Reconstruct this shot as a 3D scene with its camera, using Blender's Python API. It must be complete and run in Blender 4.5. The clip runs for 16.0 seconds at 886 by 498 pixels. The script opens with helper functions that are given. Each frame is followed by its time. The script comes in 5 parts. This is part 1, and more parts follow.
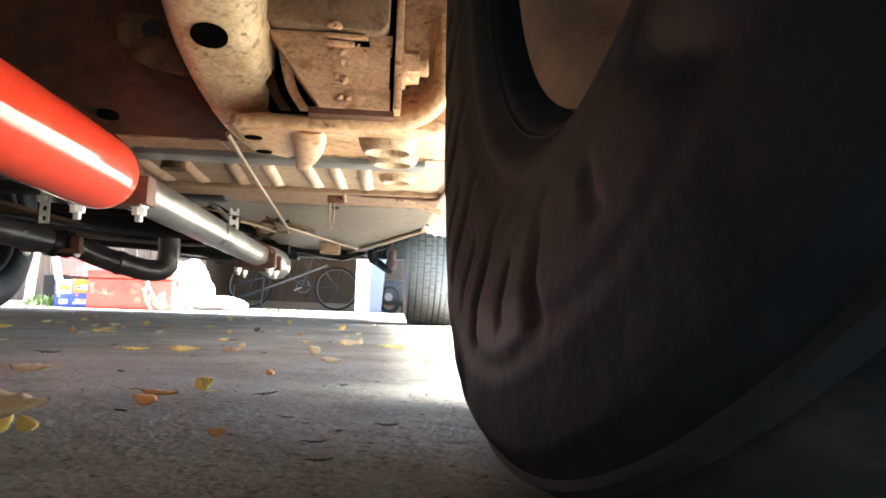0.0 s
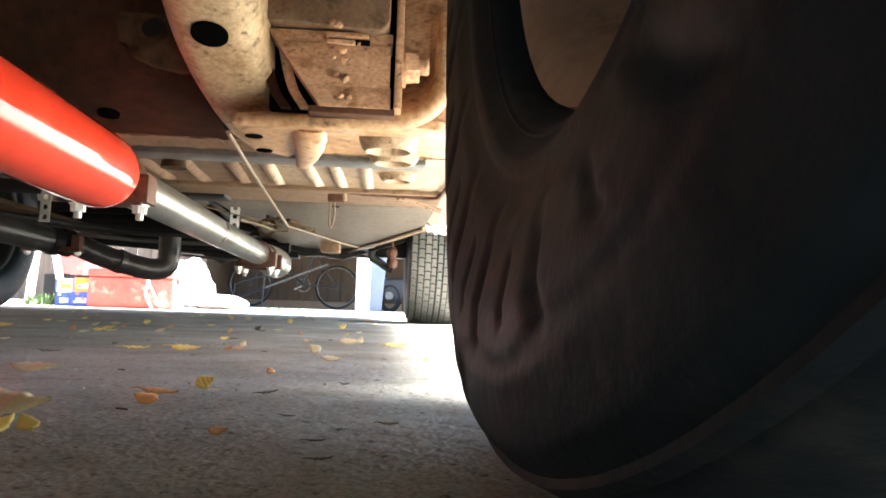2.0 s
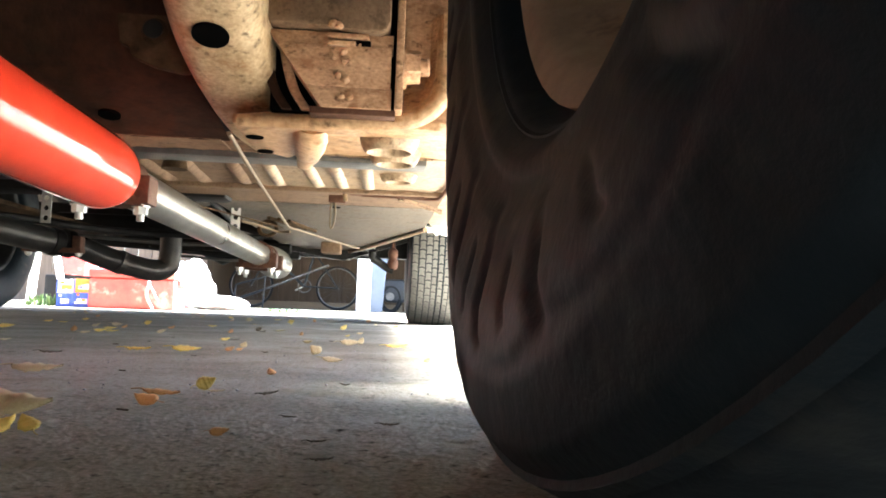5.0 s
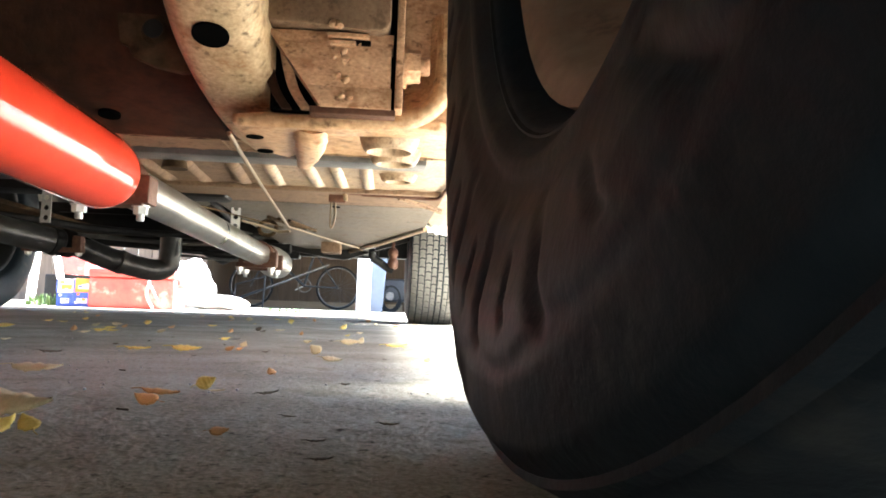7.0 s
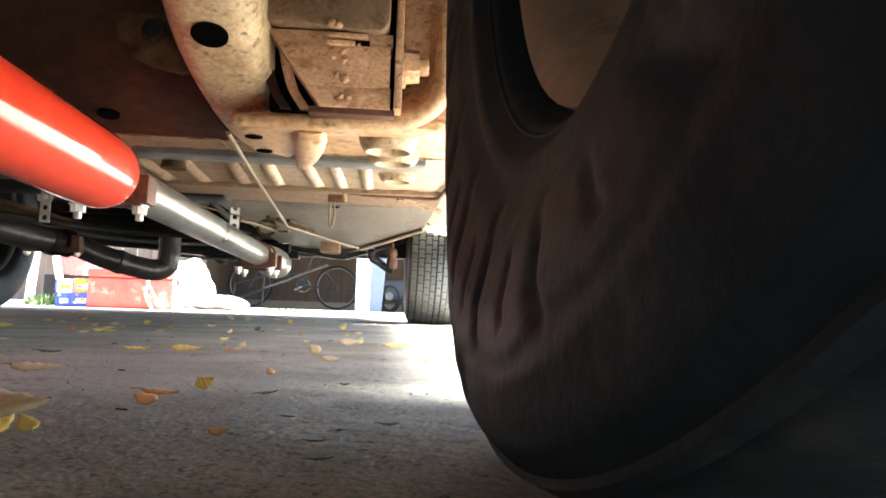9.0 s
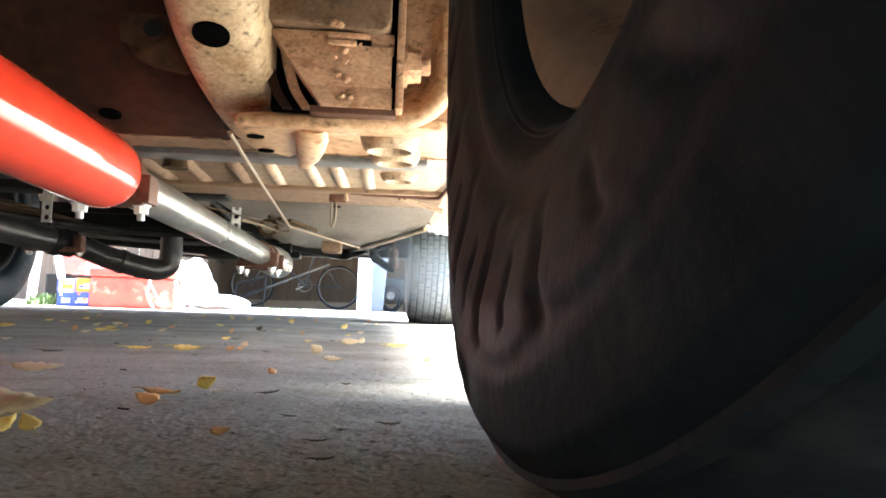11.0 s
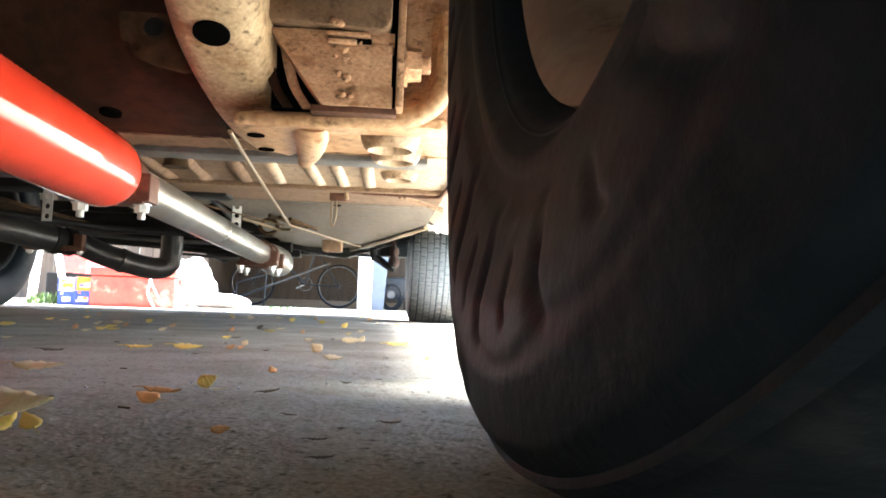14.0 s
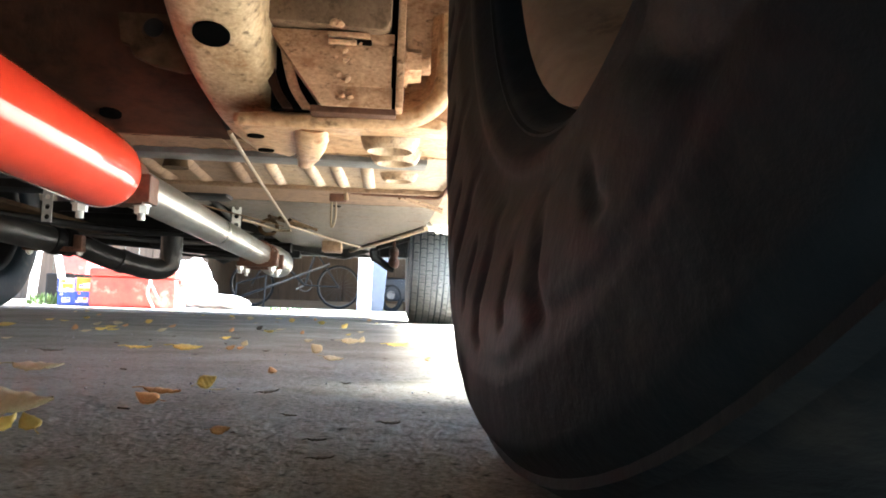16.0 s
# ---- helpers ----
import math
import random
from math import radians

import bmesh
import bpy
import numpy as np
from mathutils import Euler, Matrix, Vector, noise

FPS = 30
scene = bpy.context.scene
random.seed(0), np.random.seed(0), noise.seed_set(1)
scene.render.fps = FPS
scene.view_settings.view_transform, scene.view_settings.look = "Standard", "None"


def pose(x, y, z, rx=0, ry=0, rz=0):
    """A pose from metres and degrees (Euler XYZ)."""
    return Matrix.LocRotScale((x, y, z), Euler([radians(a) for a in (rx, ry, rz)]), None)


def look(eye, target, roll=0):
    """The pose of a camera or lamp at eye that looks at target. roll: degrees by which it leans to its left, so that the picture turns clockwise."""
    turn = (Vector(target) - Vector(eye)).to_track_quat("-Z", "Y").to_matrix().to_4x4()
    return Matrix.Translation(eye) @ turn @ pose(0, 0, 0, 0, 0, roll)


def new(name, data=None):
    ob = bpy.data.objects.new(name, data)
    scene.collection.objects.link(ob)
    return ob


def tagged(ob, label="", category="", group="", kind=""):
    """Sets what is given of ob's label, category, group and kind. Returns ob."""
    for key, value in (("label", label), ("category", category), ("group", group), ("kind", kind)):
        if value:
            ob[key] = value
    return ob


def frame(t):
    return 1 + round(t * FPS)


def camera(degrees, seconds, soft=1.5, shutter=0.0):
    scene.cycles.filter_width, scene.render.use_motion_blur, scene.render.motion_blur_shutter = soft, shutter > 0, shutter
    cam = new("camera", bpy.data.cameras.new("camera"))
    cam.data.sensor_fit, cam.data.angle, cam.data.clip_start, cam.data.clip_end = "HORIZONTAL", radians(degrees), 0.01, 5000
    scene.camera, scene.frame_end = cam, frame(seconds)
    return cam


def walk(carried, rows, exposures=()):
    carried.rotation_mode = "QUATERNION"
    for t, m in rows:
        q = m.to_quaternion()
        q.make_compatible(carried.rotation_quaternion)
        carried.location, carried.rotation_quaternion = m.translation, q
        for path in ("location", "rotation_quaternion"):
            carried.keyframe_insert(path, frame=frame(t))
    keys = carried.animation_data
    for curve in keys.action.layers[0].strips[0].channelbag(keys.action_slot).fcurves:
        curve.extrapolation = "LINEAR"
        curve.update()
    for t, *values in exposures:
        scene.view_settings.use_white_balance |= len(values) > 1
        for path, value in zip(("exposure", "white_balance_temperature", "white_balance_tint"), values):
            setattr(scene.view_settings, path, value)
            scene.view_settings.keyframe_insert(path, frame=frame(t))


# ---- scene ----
EXPOSURE = 4.55
cam = camera(60.0, 16.0, soft=1.8)

# the camera lies on the ground beside the front wheel and creeps by a hair
EYE = Vector((0.0, 0.0, 0.0555))
YAW, PITCH, ROLL = 4.4, 4.5, 2.0


def aim(right, up):
    yaw, pitch = radians(YAW + right), radians(PITCH + up)
    way = Vector((math.sin(yaw) * math.cos(pitch), math.cos(yaw) * math.cos(pitch), math.sin(pitch)))
    return look(EYE, EYE + way, ROLL)


CREEP = [(0.0, 0.093, 0.059), (0.5, 0.063, 0.004), (1.0, 0.055, -0.004), (1.5, 0.051, 0.0), (2.0, 0.059, -0.038), (2.5, 0.067, 0.0),
         (3.0, 0.021, 0.0), (3.5, 0.030, 0.0), (4.0, 0.013, 0.042), (6.5, -0.004, -0.004), (7.0, 0.0, 0.0), (7.5, 0.013, -0.034),
         (8.0, 0.0, 0.0), (8.5, 0.055, -0.004), (9.0, 0.063, 0.0), (11.5, -0.063, -0.059), (12.0, -0.063, -0.097), (12.5, -0.046, -0.063),
         (13.0, -0.059, -0.059), (13.5, -0.118, -0.063), (14.0, -0.072, -0.122), (14.5, -0.072, -0.059), (15.0, -0.089, -0.051),
         (15.5, -0.072, -0.114), (16.0, -0.059, -0.068)]
walk(cam, [(t, aim(a, b)) for t, a, b in CREEP], exposures=[(t, EXPOSURE + e, k, 10) for t, e, k in (
    (0.0, 0.02, 5960), (0.8, 0.0, 5960), (1.5, -0.10, 5960), (2.2, 0.0, 5960), (8.6, 0.0, 5960), (11.3, 0.10, 5790), (12.8, 0.10, 5790), (14.0, 0.04, 5880), (15.0, -0.05, 5920), (15.5, -0.15, 5880), (16.0, -0.10, 5840))])

# ---- light: thinly veiled sky, sun from the right of the car, a little from behind it ----
SUN_TO = Vector((0.59, 0.24, 0.85)).normalized()
world = bpy.data.worlds.new("sky")
scene.world = world
world.use_nodes = True
wn = world.node_tree.nodes
sky = wn.new("ShaderNodeTexSky")
sky.sky_type = "NISHITA"
sky.sun_disc = False
sky.sun_elevation = math.asin(SUN_TO.z)
sky.sun_rotation = math.atan2(SUN_TO.x, SUN_TO.y)
world.node_tree.links.new(sky.outputs["Color"], wn["Background"].inputs["Color"])
wn["Background"].inputs["Strength"].default_value = 0.065
sun_data = bpy.data.lights.new("sun", "SUN")
sun_data.energy, sun_data.angle, sun_data.color = 5.0, radians(27.0), (1.0, 0.95, 0.88)
sun_ob = new("sun", sun_data)
sun_ob.matrix_world = look(SUN_TO * 30, (0, 0, 0))


# ---- materials ----
def mat(name, c1, c2, rough=0.6, metal=0.0, fine=60.0, coarse=6.0, bump=0.25, c3=None, spread=(0.35, 0.65), coat=0.0, gloss=0.06, spots=0.0, stretch=None, rvar=0.15, piece=0.0, spec=0.5):
    """Two colours mixed by coarse and fine noise, a third in stains, relief from the fine noise. Scales per metre."""
    m = bpy.data.materials.new(name)
    m.use_nodes = True
    t = m.node_tree
    n, link = t.nodes, t.links.new
    bs = n["Principled BSDF"]
    geo = n.new("ShaderNodeTexCoord")
    src = geo.outputs["Object"]
    if stretch:
        mp = n.new("ShaderNodeMapping")
        mp.inputs["Scale"].default_value = stretch
        link(src, mp.inputs["Vector"])
        src = mp.outputs["Vector"]

    def noise_tex(scale, detail):
        tx = n.new("ShaderNodeTexNoise")
        tx.inputs["Scale"].default_value, tx.inputs["Detail"].default_value = scale, detail
        tx.inputs["Roughness"].default_value = 0.62
        link(src, tx.inputs["Vector"])
        return tx.outputs["Fac"]

    def ramp(fac, a, b):
        r = n.new("ShaderNodeMapRange")
        r.inputs["From Min"].default_value, r.inputs["From Max"].default_value = a, b
        link(fac, r.inputs["Value"])
        return r.outputs["Result"]

    def mix(fac, a, b):
        x = n.new("ShaderNodeMix")
        x.data_type = "RGBA"
        link(fac, x.inputs["Factor"])
        for s, v in ((x.inputs["A"], a), (x.inputs["B"], b)):
            if isinstance(v, tuple):
                s.default_value = (*v, 1)
            else:
                link(v, s)
        return x.outputs["Result"]

    f, c = noise_tex(fine, 6), noise_tex(coarse, 4)
    add = n.new("ShaderNodeMath")
    add.operation = "MULTIPLY_ADD"
    link(f, add.inputs[0])
    add.inputs[1].default_value = 0.5
    half = n.new("ShaderNodeMath")
    half.operation = "MULTIPLY"
    link(c, half.inputs[0])
    half.inputs[1].default_value = 0.5
    link(half.outputs[0], add.inputs[2])
    col = mix(ramp(add.outputs[0], *spread), c1, c2)
    if c3:
        col = mix(ramp(noise_tex(coarse * 2.7, 8), 0.56, 0.70), col, c3)
    if spots:
        dark = mix(ramp(noise_tex(fine * 0.4, 5), 0.57, 0.70), col, tuple(v * (1 - spots) for v in c1))
        col = dark
    if piece:
        inf = n.new("ShaderNodeObjectInfo")
        hs = n.new("ShaderNodeHueSaturation")
        link(col, hs.inputs["Color"])
        r = n.new("ShaderNodeMapRange")
        r.inputs["To Min"].default_value, r.inputs["To Max"].default_value = 1 - piece, 1 + piece
        link(inf.outputs["Random"], r.inputs["Value"])
        link(r.outputs["Result"], hs.inputs["Value"])
        col = hs.outputs["Color"]
    link(col, bs.inputs["Base Color"])
    rr = n.new("ShaderNodeMapRange")
    rr.inputs["To Min"].default_value, rr.inputs["To Max"].default_value = max(0.03, rough - rvar), min(1, rough + rvar)
    link(c, rr.inputs["Value"])
    link(rr.outputs["Result"], bs.inputs["Roughness"])
    bs.inputs["Metallic"].default_value = metal
    bs.inputs["Specular IOR Level"].default_value = spec
    bs.inputs["Coat Weight"].default_value = coat
    bs.inputs["Coat Roughness"].default_value = gloss
    if bump:
        b = n.new("ShaderNodeBump")
        b.inputs["Strength"].default_value, b.inputs["Distance"].default_value = bump, 0.4 / fine
        link(f, b.inputs["Height"])
        link(b.outputs["Normal"], bs.inputs["Normal"])
    return m


CONCRETE = mat("concrete", (0.145, 0.130, 0.090), (0.43, 0.405, 0.335), 0.9, 0, 380, 5.0, 0.9, c3=(0.20, 0.180, 0.118), spots=0.7, spread=(0.36, 0.62), spec=0.25)
DUSTY = mat("dusty_primer_steel", (0.27, 0.165, 0.075), (0.66, 0.51, 0.32), 0.40, 0.0, 210, 13, 0.4, c3=(0.30, 0.145, 0.055), spots=0.5, spread=(0.34, 0.64))
RUSTY = mat("rusty_steel", (0.30, 0.14, 0.062), (0.72, 0.46, 0.28), 0.6, 0.0, 300, 20, 0.9, c3=(0.33, 0.155, 0.07), spots=0.5, spread=(0.34, 0.64), stretch=(0.8, 1, 1.2))
ORANGEDUST = mat("orange_dusty_steel", (0.30, 0.155, 0.066), (0.72, 0.49, 0.285), 0.42, 0.0, 140, 9, 0.4, c3=(0.34, 0.15, 0.052), spots=0.5, spread=(0.34, 0.64))
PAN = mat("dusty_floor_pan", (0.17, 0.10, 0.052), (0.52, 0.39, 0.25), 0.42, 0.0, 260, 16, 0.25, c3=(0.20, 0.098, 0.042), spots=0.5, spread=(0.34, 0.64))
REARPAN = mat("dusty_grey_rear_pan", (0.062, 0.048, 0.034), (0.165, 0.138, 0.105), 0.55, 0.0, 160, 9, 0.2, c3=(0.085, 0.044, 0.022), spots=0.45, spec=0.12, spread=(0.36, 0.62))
BRACE = mat("blue_grey_undercoat", (0.055, 0.055, 0.054), (0.135, 0.134, 0.13), 0.5, 0.0, 70, 9, 0.2, c3=(0.17, 0.12, 0.08))
DARKPIPE = mat("sooty_steel_tube", (0.030, 0.028, 0.027), (0.075, 0.070, 0.066), 0.34, 0.3, 40, 6, 0.08, c3=(0.05, 0.035, 0.028))
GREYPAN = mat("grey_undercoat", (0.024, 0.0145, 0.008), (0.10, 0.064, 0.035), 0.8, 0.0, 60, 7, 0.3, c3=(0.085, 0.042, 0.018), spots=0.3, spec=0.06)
BROWN = mat("brown_primed_steel", (0.13, 0.08, 0.05), (0.25, 0.165, 0.105), 0.7, 0.0, 240, 18, 0.25, c3=(0.08, 0.05, 0.03), spots=0.3, spec=0.12)
# red oxide taken far down, so that shade sits in the colour
OXIDE = mat("shaded_red_oxide", (0.012, 0.0065, 0.0045), (0.055, 0.023, 0.013), 0.7, 0, 50, 6, 0.15, c3=(0.03, 0.016, 0.01), spec=0.1)
RED = mat("red_enamel", (0.64, 0.040, 0.016), (0.73, 0.062, 0.024), 0.42, 0, 25, 4, 0.008, coat=1.0, gloss=0.02, rvar=0.06, spec=0.03)
STEEL = mat("bare_steel_tube", (0.42, 0.39, 0.35), (0.56, 0.54, 0.50), 0.30, 0.9, 30, 5, 0.05, c3=(0.40, 0.33, 0.26), stretch=(1, 1, 0.15), rvar=0.08)
DULL = mat("dull_steel_tube", (0.13, 0.125, 0.12), (0.23, 0.22, 0.21), 0.42, 0.7, 40, 6, 0.08, c3=(0.13, 0.10, 0.08))
CLAMPRUST = mat("brown_rusty_clamp", (0.070, 0.028, 0.016), (0.155, 0.070, 0.040), 0.6, 0.3, 160, 20, 0.3)
ZINC = mat("zinc_plated", (0.55, 0.55, 0.53), (0.74, 0.73, 0.70), 0.35, 0.5, 90, 20, 0.1)
RUBBER = mat("tyre_rubber", (0.0068, 0.0118, 0.0165), (0.0125, 0.0185, 0.0245), 0.6, 0, 130, 9, 0.2, c3=(0.031, 0.034, 0.034), spec=0.15)
TREAD = mat("worn_tread", (0.105, 0.102, 0.094), (0.20, 0.19, 0.172), 0.75, 0, 120, 12, 0.25, piece=0.12)
RIMBROWN = mat("dirty_rim", (0.23, 0.165, 0.115), (0.37, 0.285, 0.20), 0.65, 0.2, 70, 8, 0.2, c3=(0.08, 0.06, 0.045))
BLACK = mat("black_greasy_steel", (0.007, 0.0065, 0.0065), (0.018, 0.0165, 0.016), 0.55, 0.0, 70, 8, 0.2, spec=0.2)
PAINT = mat("cream_car_paint", (0.62, 0.58, 0.50), (0.70, 0.67, 0.60), 0.3, 0, 20, 2, 0.01, coat=0.4)
# near-black: the shade inside holes and gaps, put into colour
HOLLOW_SHADE = mat("hollow_shade", (0.002, 0.002, 0.002), (0.003, 0.003, 0.003), 1.0, 0, 20, 2, 0, spec=0.0)
CABLE = mat("dusty_cable", (0.12, 0.085, 0.05), (0.21, 0.155, 0.095), 0.6, 0.1, 200, 30, 0.2)
WOOD = mat("weathered_brown_boards", (0.075, 0.048, 0.03), (0.15, 0.10, 0.064), 0.75, 0, 30, 3, 0.3, stretch=(1, 1, 0.08), piece=0.2)
PLANK = mat("pale_plank", (0.24, 0.17, 0.11), (0.36, 0.27, 0.19), 0.7, 0, 40, 4, 0.2, stretch=(0.1, 1, 1))
GREYWALL = mat("grey_render", (0.13, 0.13, 0.13), (0.20, 0.20, 0.195), 0.85, 0, 60, 3, 0.2)
WHITE = mat("white_paint", (0.74, 0.74, 0.72), (0.84, 0.84, 0.82), 0.5, 0, 40, 3, 0.05)
BLUEBIN = mat("pale_blue_plastic", (0.09, 0.11, 0.15), (0.12, 0.145, 0.19), 0.45, 0, 20, 3, 0.03)
# the pale third colour stands for sun patches on the red
REDPLASTIC = mat("sun_patched_red_plastic", (0.66, 0.07, 0.065), (0.76, 0.14, 0.12), 0.4, 0, 20, 3, 0.05, c3=(0.84, 0.46, 0.42))
BAG = mat("white_plastic_sack", (0.38, 0.38, 0.38), (0.52, 0.52, 0.51), 0.4, 0, 14, 5, 0.7)
BLUE = mat("blue_carton", (0.02, 0.06, 0.46), (0.05, 0.12, 0.60), 0.45, 0, 30, 4, 0.02)
ORANGE = mat("orange_print", (0.75, 0.22, 0.03), (0.82, 0.32, 0.06), 0.45, 0, 30, 4, 0.02)
GREEN = mat("weed_leaf", (0.05, 0.10, 0.025), (0.11, 0.19, 0.05), 0.6, 0, 60, 8, 0.1, piece=0.3)
BIKE = mat("dark_bike_paint", (0.012, 0.013, 0.016), (0.026, 0.028, 0.034), 0.4, 0.0, 40, 6, 0.03)
ALLOY = mat("bike_alloy", (0.45, 0.45, 0.46), (0.62, 0.62, 0.62), 0.3, 0.9, 60, 8, 0.03)
YELLOW = mat("yellow_leaf", (0.84, 0.56, 0.08), (0.92, 0.74, 0.24), 0.55, 0, 160, 40, 0.2, c3=(0.42, 0.22, 0.05), piece=0.2)
TAN = mat("pale_dry_leaf", (0.62, 0.48, 0.24), (0.78, 0.66, 0.40), 0.6, 0, 160, 40, 0.2, c3=(0.40, 0.27, 0.12), piece=0.2)
RUSSET = mat("russet_leaf", (0.60, 0.27, 0.09), (0.74, 0.42, 0.17), 0.6, 0, 160, 40, 0.2, c3=(0.30, 0.10, 0.04), piece=0.2)
DRY = mat("dark_dry_leaf", (0.075, 0.060, 0.036), (0.16, 0.125, 0.075), 0.7, 0, 160, 40, 0.2, piece=0.3)
PEBBLE = mat("pebble", (0.35, 0.34, 0.32), (0.60, 0.58, 0.55), 0.7, 0, 120, 30, 0.2, piece=0.3)


# ---- shape helpers ----
def part(name, bm, material, parent=None, label="", smooth=None):
    """Links a bmesh as one mesh object, under a thing or part. smooth: the angle in degrees below which edges are soft."""
    me = bpy.data.meshes.new(name)
    bmesh.ops.recalc_face_normals(bm, faces=bm.faces)
    if smooth:
        lim = radians(smooth)
        for fc in bm.faces:
            fc.smooth = True
        for e in bm.edges:
            e.smooth = len(e.link_faces) == 2 and e.calc_face_angle(0) < lim
    bm.to_mesh(me)
    bm.free()
    me.materials.append(material)
    ob = new(name, me)
    if parent:
        ob.parent = parent
    if label:
        ob["label"] = label
    return ob


def thing(name, label, category, at=(0, 0, 0), group="", rz=0):
    ob = new(name)
    ob.empty_display_size = 0.05
    ob.matrix_basis = pose(*at, 0, 0, rz)
    return tagged(ob, label, category, group)


def box(bm, cx, cy, cz, sx, sy, sz, bevel=0.0, m=None, seg=2):
    r = bmesh.ops.create_cube(bm, size=1.0, matrix=(m or Matrix()) @ Matrix.Translation((cx, cy, cz)) @ Matrix.Diagonal((sx, sy, sz, 1)))
    if bevel:
        es = {e for v in r["verts"] for e in v.link_edges}
        bmesh.ops.bevel(bm, geom=list(es), offset=bevel, segments=seg, affect="EDGES", profile=0.6)
    return bm


def rings(bm, centres, frames, radii, n=20, cap=True):
    """A skin over rings of n points."""
    loops = []
    for c, (a, b), r in zip(centres, frames, radii):
        loops.append([bm.verts.new(Vector(c) + (a * math.cos(2 * math.pi * i / n) + b * math.sin(2 * math.pi * i / n)) * r) for i in range(n)])
    for p, q in zip(loops, loops[1:]):
        for i in range(n):
            bm.faces.new((p[i], p[(i + 1) % n], q[(i + 1) % n], q[i]))
    if cap:
        bm.faces.new(loops[0][::-1])
        bm.faces.new(loops[-1])
    return bm


def smooth_line(pts, per=6):
    """Catmull-Rom through the points."""
    p = [Vector(v) for v in pts]
    p = [2 * p[0] - p[1]] + p + [2 * p[-1] - p[-2]]
    out = []
    for i in range(1, len(p) - 2):
        for k in range(per):
            t = k / per
            out.append(0.5 * (2 * p[i] + (p[i + 1] - p[i - 1]) * t + (2 * p[i - 1] - 5 * p[i] + 4 * p[i + 1] - p[i + 2]) * t * t
                              + (3 * p[i] - p[i - 1] - 3 * p[i + 1] + p[i + 2]) * t ** 3))
    return out + [p[-2]]


def tube(bm, pts, r, n=16, cap=True):
    """A round tube along the points; r is one radius or one for each point."""
    pts = [Vector(p) for p in pts]
    rr = r if isinstance(r, (list, tuple)) else [r] * len(pts)
    fr, prev = [], None
    for i in range(len(pts)):
        d = (pts[min(i + 1, len(pts) - 1)] - pts[max(i - 1, 0)]).normalized()
        up = prev if prev else (Vector((0, 0, 1)) if abs(d.z) < 0.9 else Vector((1, 0, 0)))
        a = (up - d * up.dot(d)).normalized()
        prev = a
        fr.append((a, d.cross(a)))
    return rings(bm, pts, fr, rr, n, cap)


def spin(bm, profile, n=64, closed=True):
    """Turns a profile of (x, r) about the x axis."""
    loops = [[bm.verts.new((x, r * math.cos(2 * math.pi * i / n), r * math.sin(2 * math.pi * i / n))) for i in range(n)] for x, r in profile]
    pairs = list(zip(loops, loops[1:])) + ([(loops[-1], loops[0])] if closed else [])
    for p, q in pairs:
        for i in range(n):
            bm.faces.new((p[i], p[(i + 1) % n], q[(i + 1) % n], q[i]))
    return bm


def sheet(bm, outline, thick, m=None, bevel=0.0):
    """A plate: an outline of (u, v) in the plane, given depth along its normal."""
    vs = [bm.verts.new((u, v, 0)) for u, v in outline]
    fc = bm.faces.new(vs)
    ext = bmesh.ops.extrude_face_region(bm, geom=[fc])
    top = [v for v in ext["geom"] if isinstance(v, bmesh.types.BMVert)]
    bmesh.ops.translate(bm, verts=top, vec=(0, 0, thick))
    if bevel:
        bmesh.ops.bevel(bm, geom=list({e for v in vs + top for e in v.link_edges}), offset=bevel, segments=2, affect="EDGES", profile=0.6)
    if m:
        bmesh.ops.transform(bm, matrix=m, verts=bm.verts)
    return bm


def hexbolt(name, parent, at, axis, across, high, material, label="", thread=0.0):
    """A hexagon head with a washer and, if asked, a thread end."""
    bm = bmesh.new()
    a = Vector(axis).normalized()
    turn = a.to_track_quat("Z", "Y").to_matrix().to_4x4()
    m = Matrix.Translation(at) @ turn
    bmesh.ops.create_cone(bm, cap_ends=True, segments=20, radius1=across * 0.68, radius2=across * 0.68, depth=high * 0.18, matrix=m @ Matrix.Translation((0, 0, high * 0.09)))
    r = bmesh.ops.create_cone(bm, cap_ends=True, segments=6, radius1=across * 0.56, radius2=across * 0.53, depth=high * 0.8, matrix=m @ Matrix.Translation((0, 0, high * 0.58)))
    if thread:
        for i in range(4):
            bmesh.ops.create_cone(bm, cap_ends=True, segments=14, radius1=across * 0.3, radius2=across * 0.26, depth=thread / 4, matrix=m @ Matrix.Translation((0, 0, high * 0.98 + thread * (i + 0.5) / 4)))
    return part(name, bm, material, parent, label, smooth=30)


# ---- the ground ----
def lattice_noise(x, y, size, seed):
    """Smooth noise in -1..1 over arrays of x and y, one bump a cell of the given size."""
    table = np.random.default_rng(seed).uniform(-1, 1, (256, 256))
    u, v = x / size, y / size
    i, j = np.floor(u).astype(int), np.floor(v).astype(int)
    a, b = u - i, v - j
    a, b = a * a * (3 - 2 * a), b * b * (3 - 2 * b)
    g = lambda p, q: table[p % 256, q % 256]
    return (g(i, j) * (1 - a) + g(i + 1, j) * a) * (1 - b) + (g(i, j + 1) * (1 - a) + g(i + 1, j + 1) * a) * b


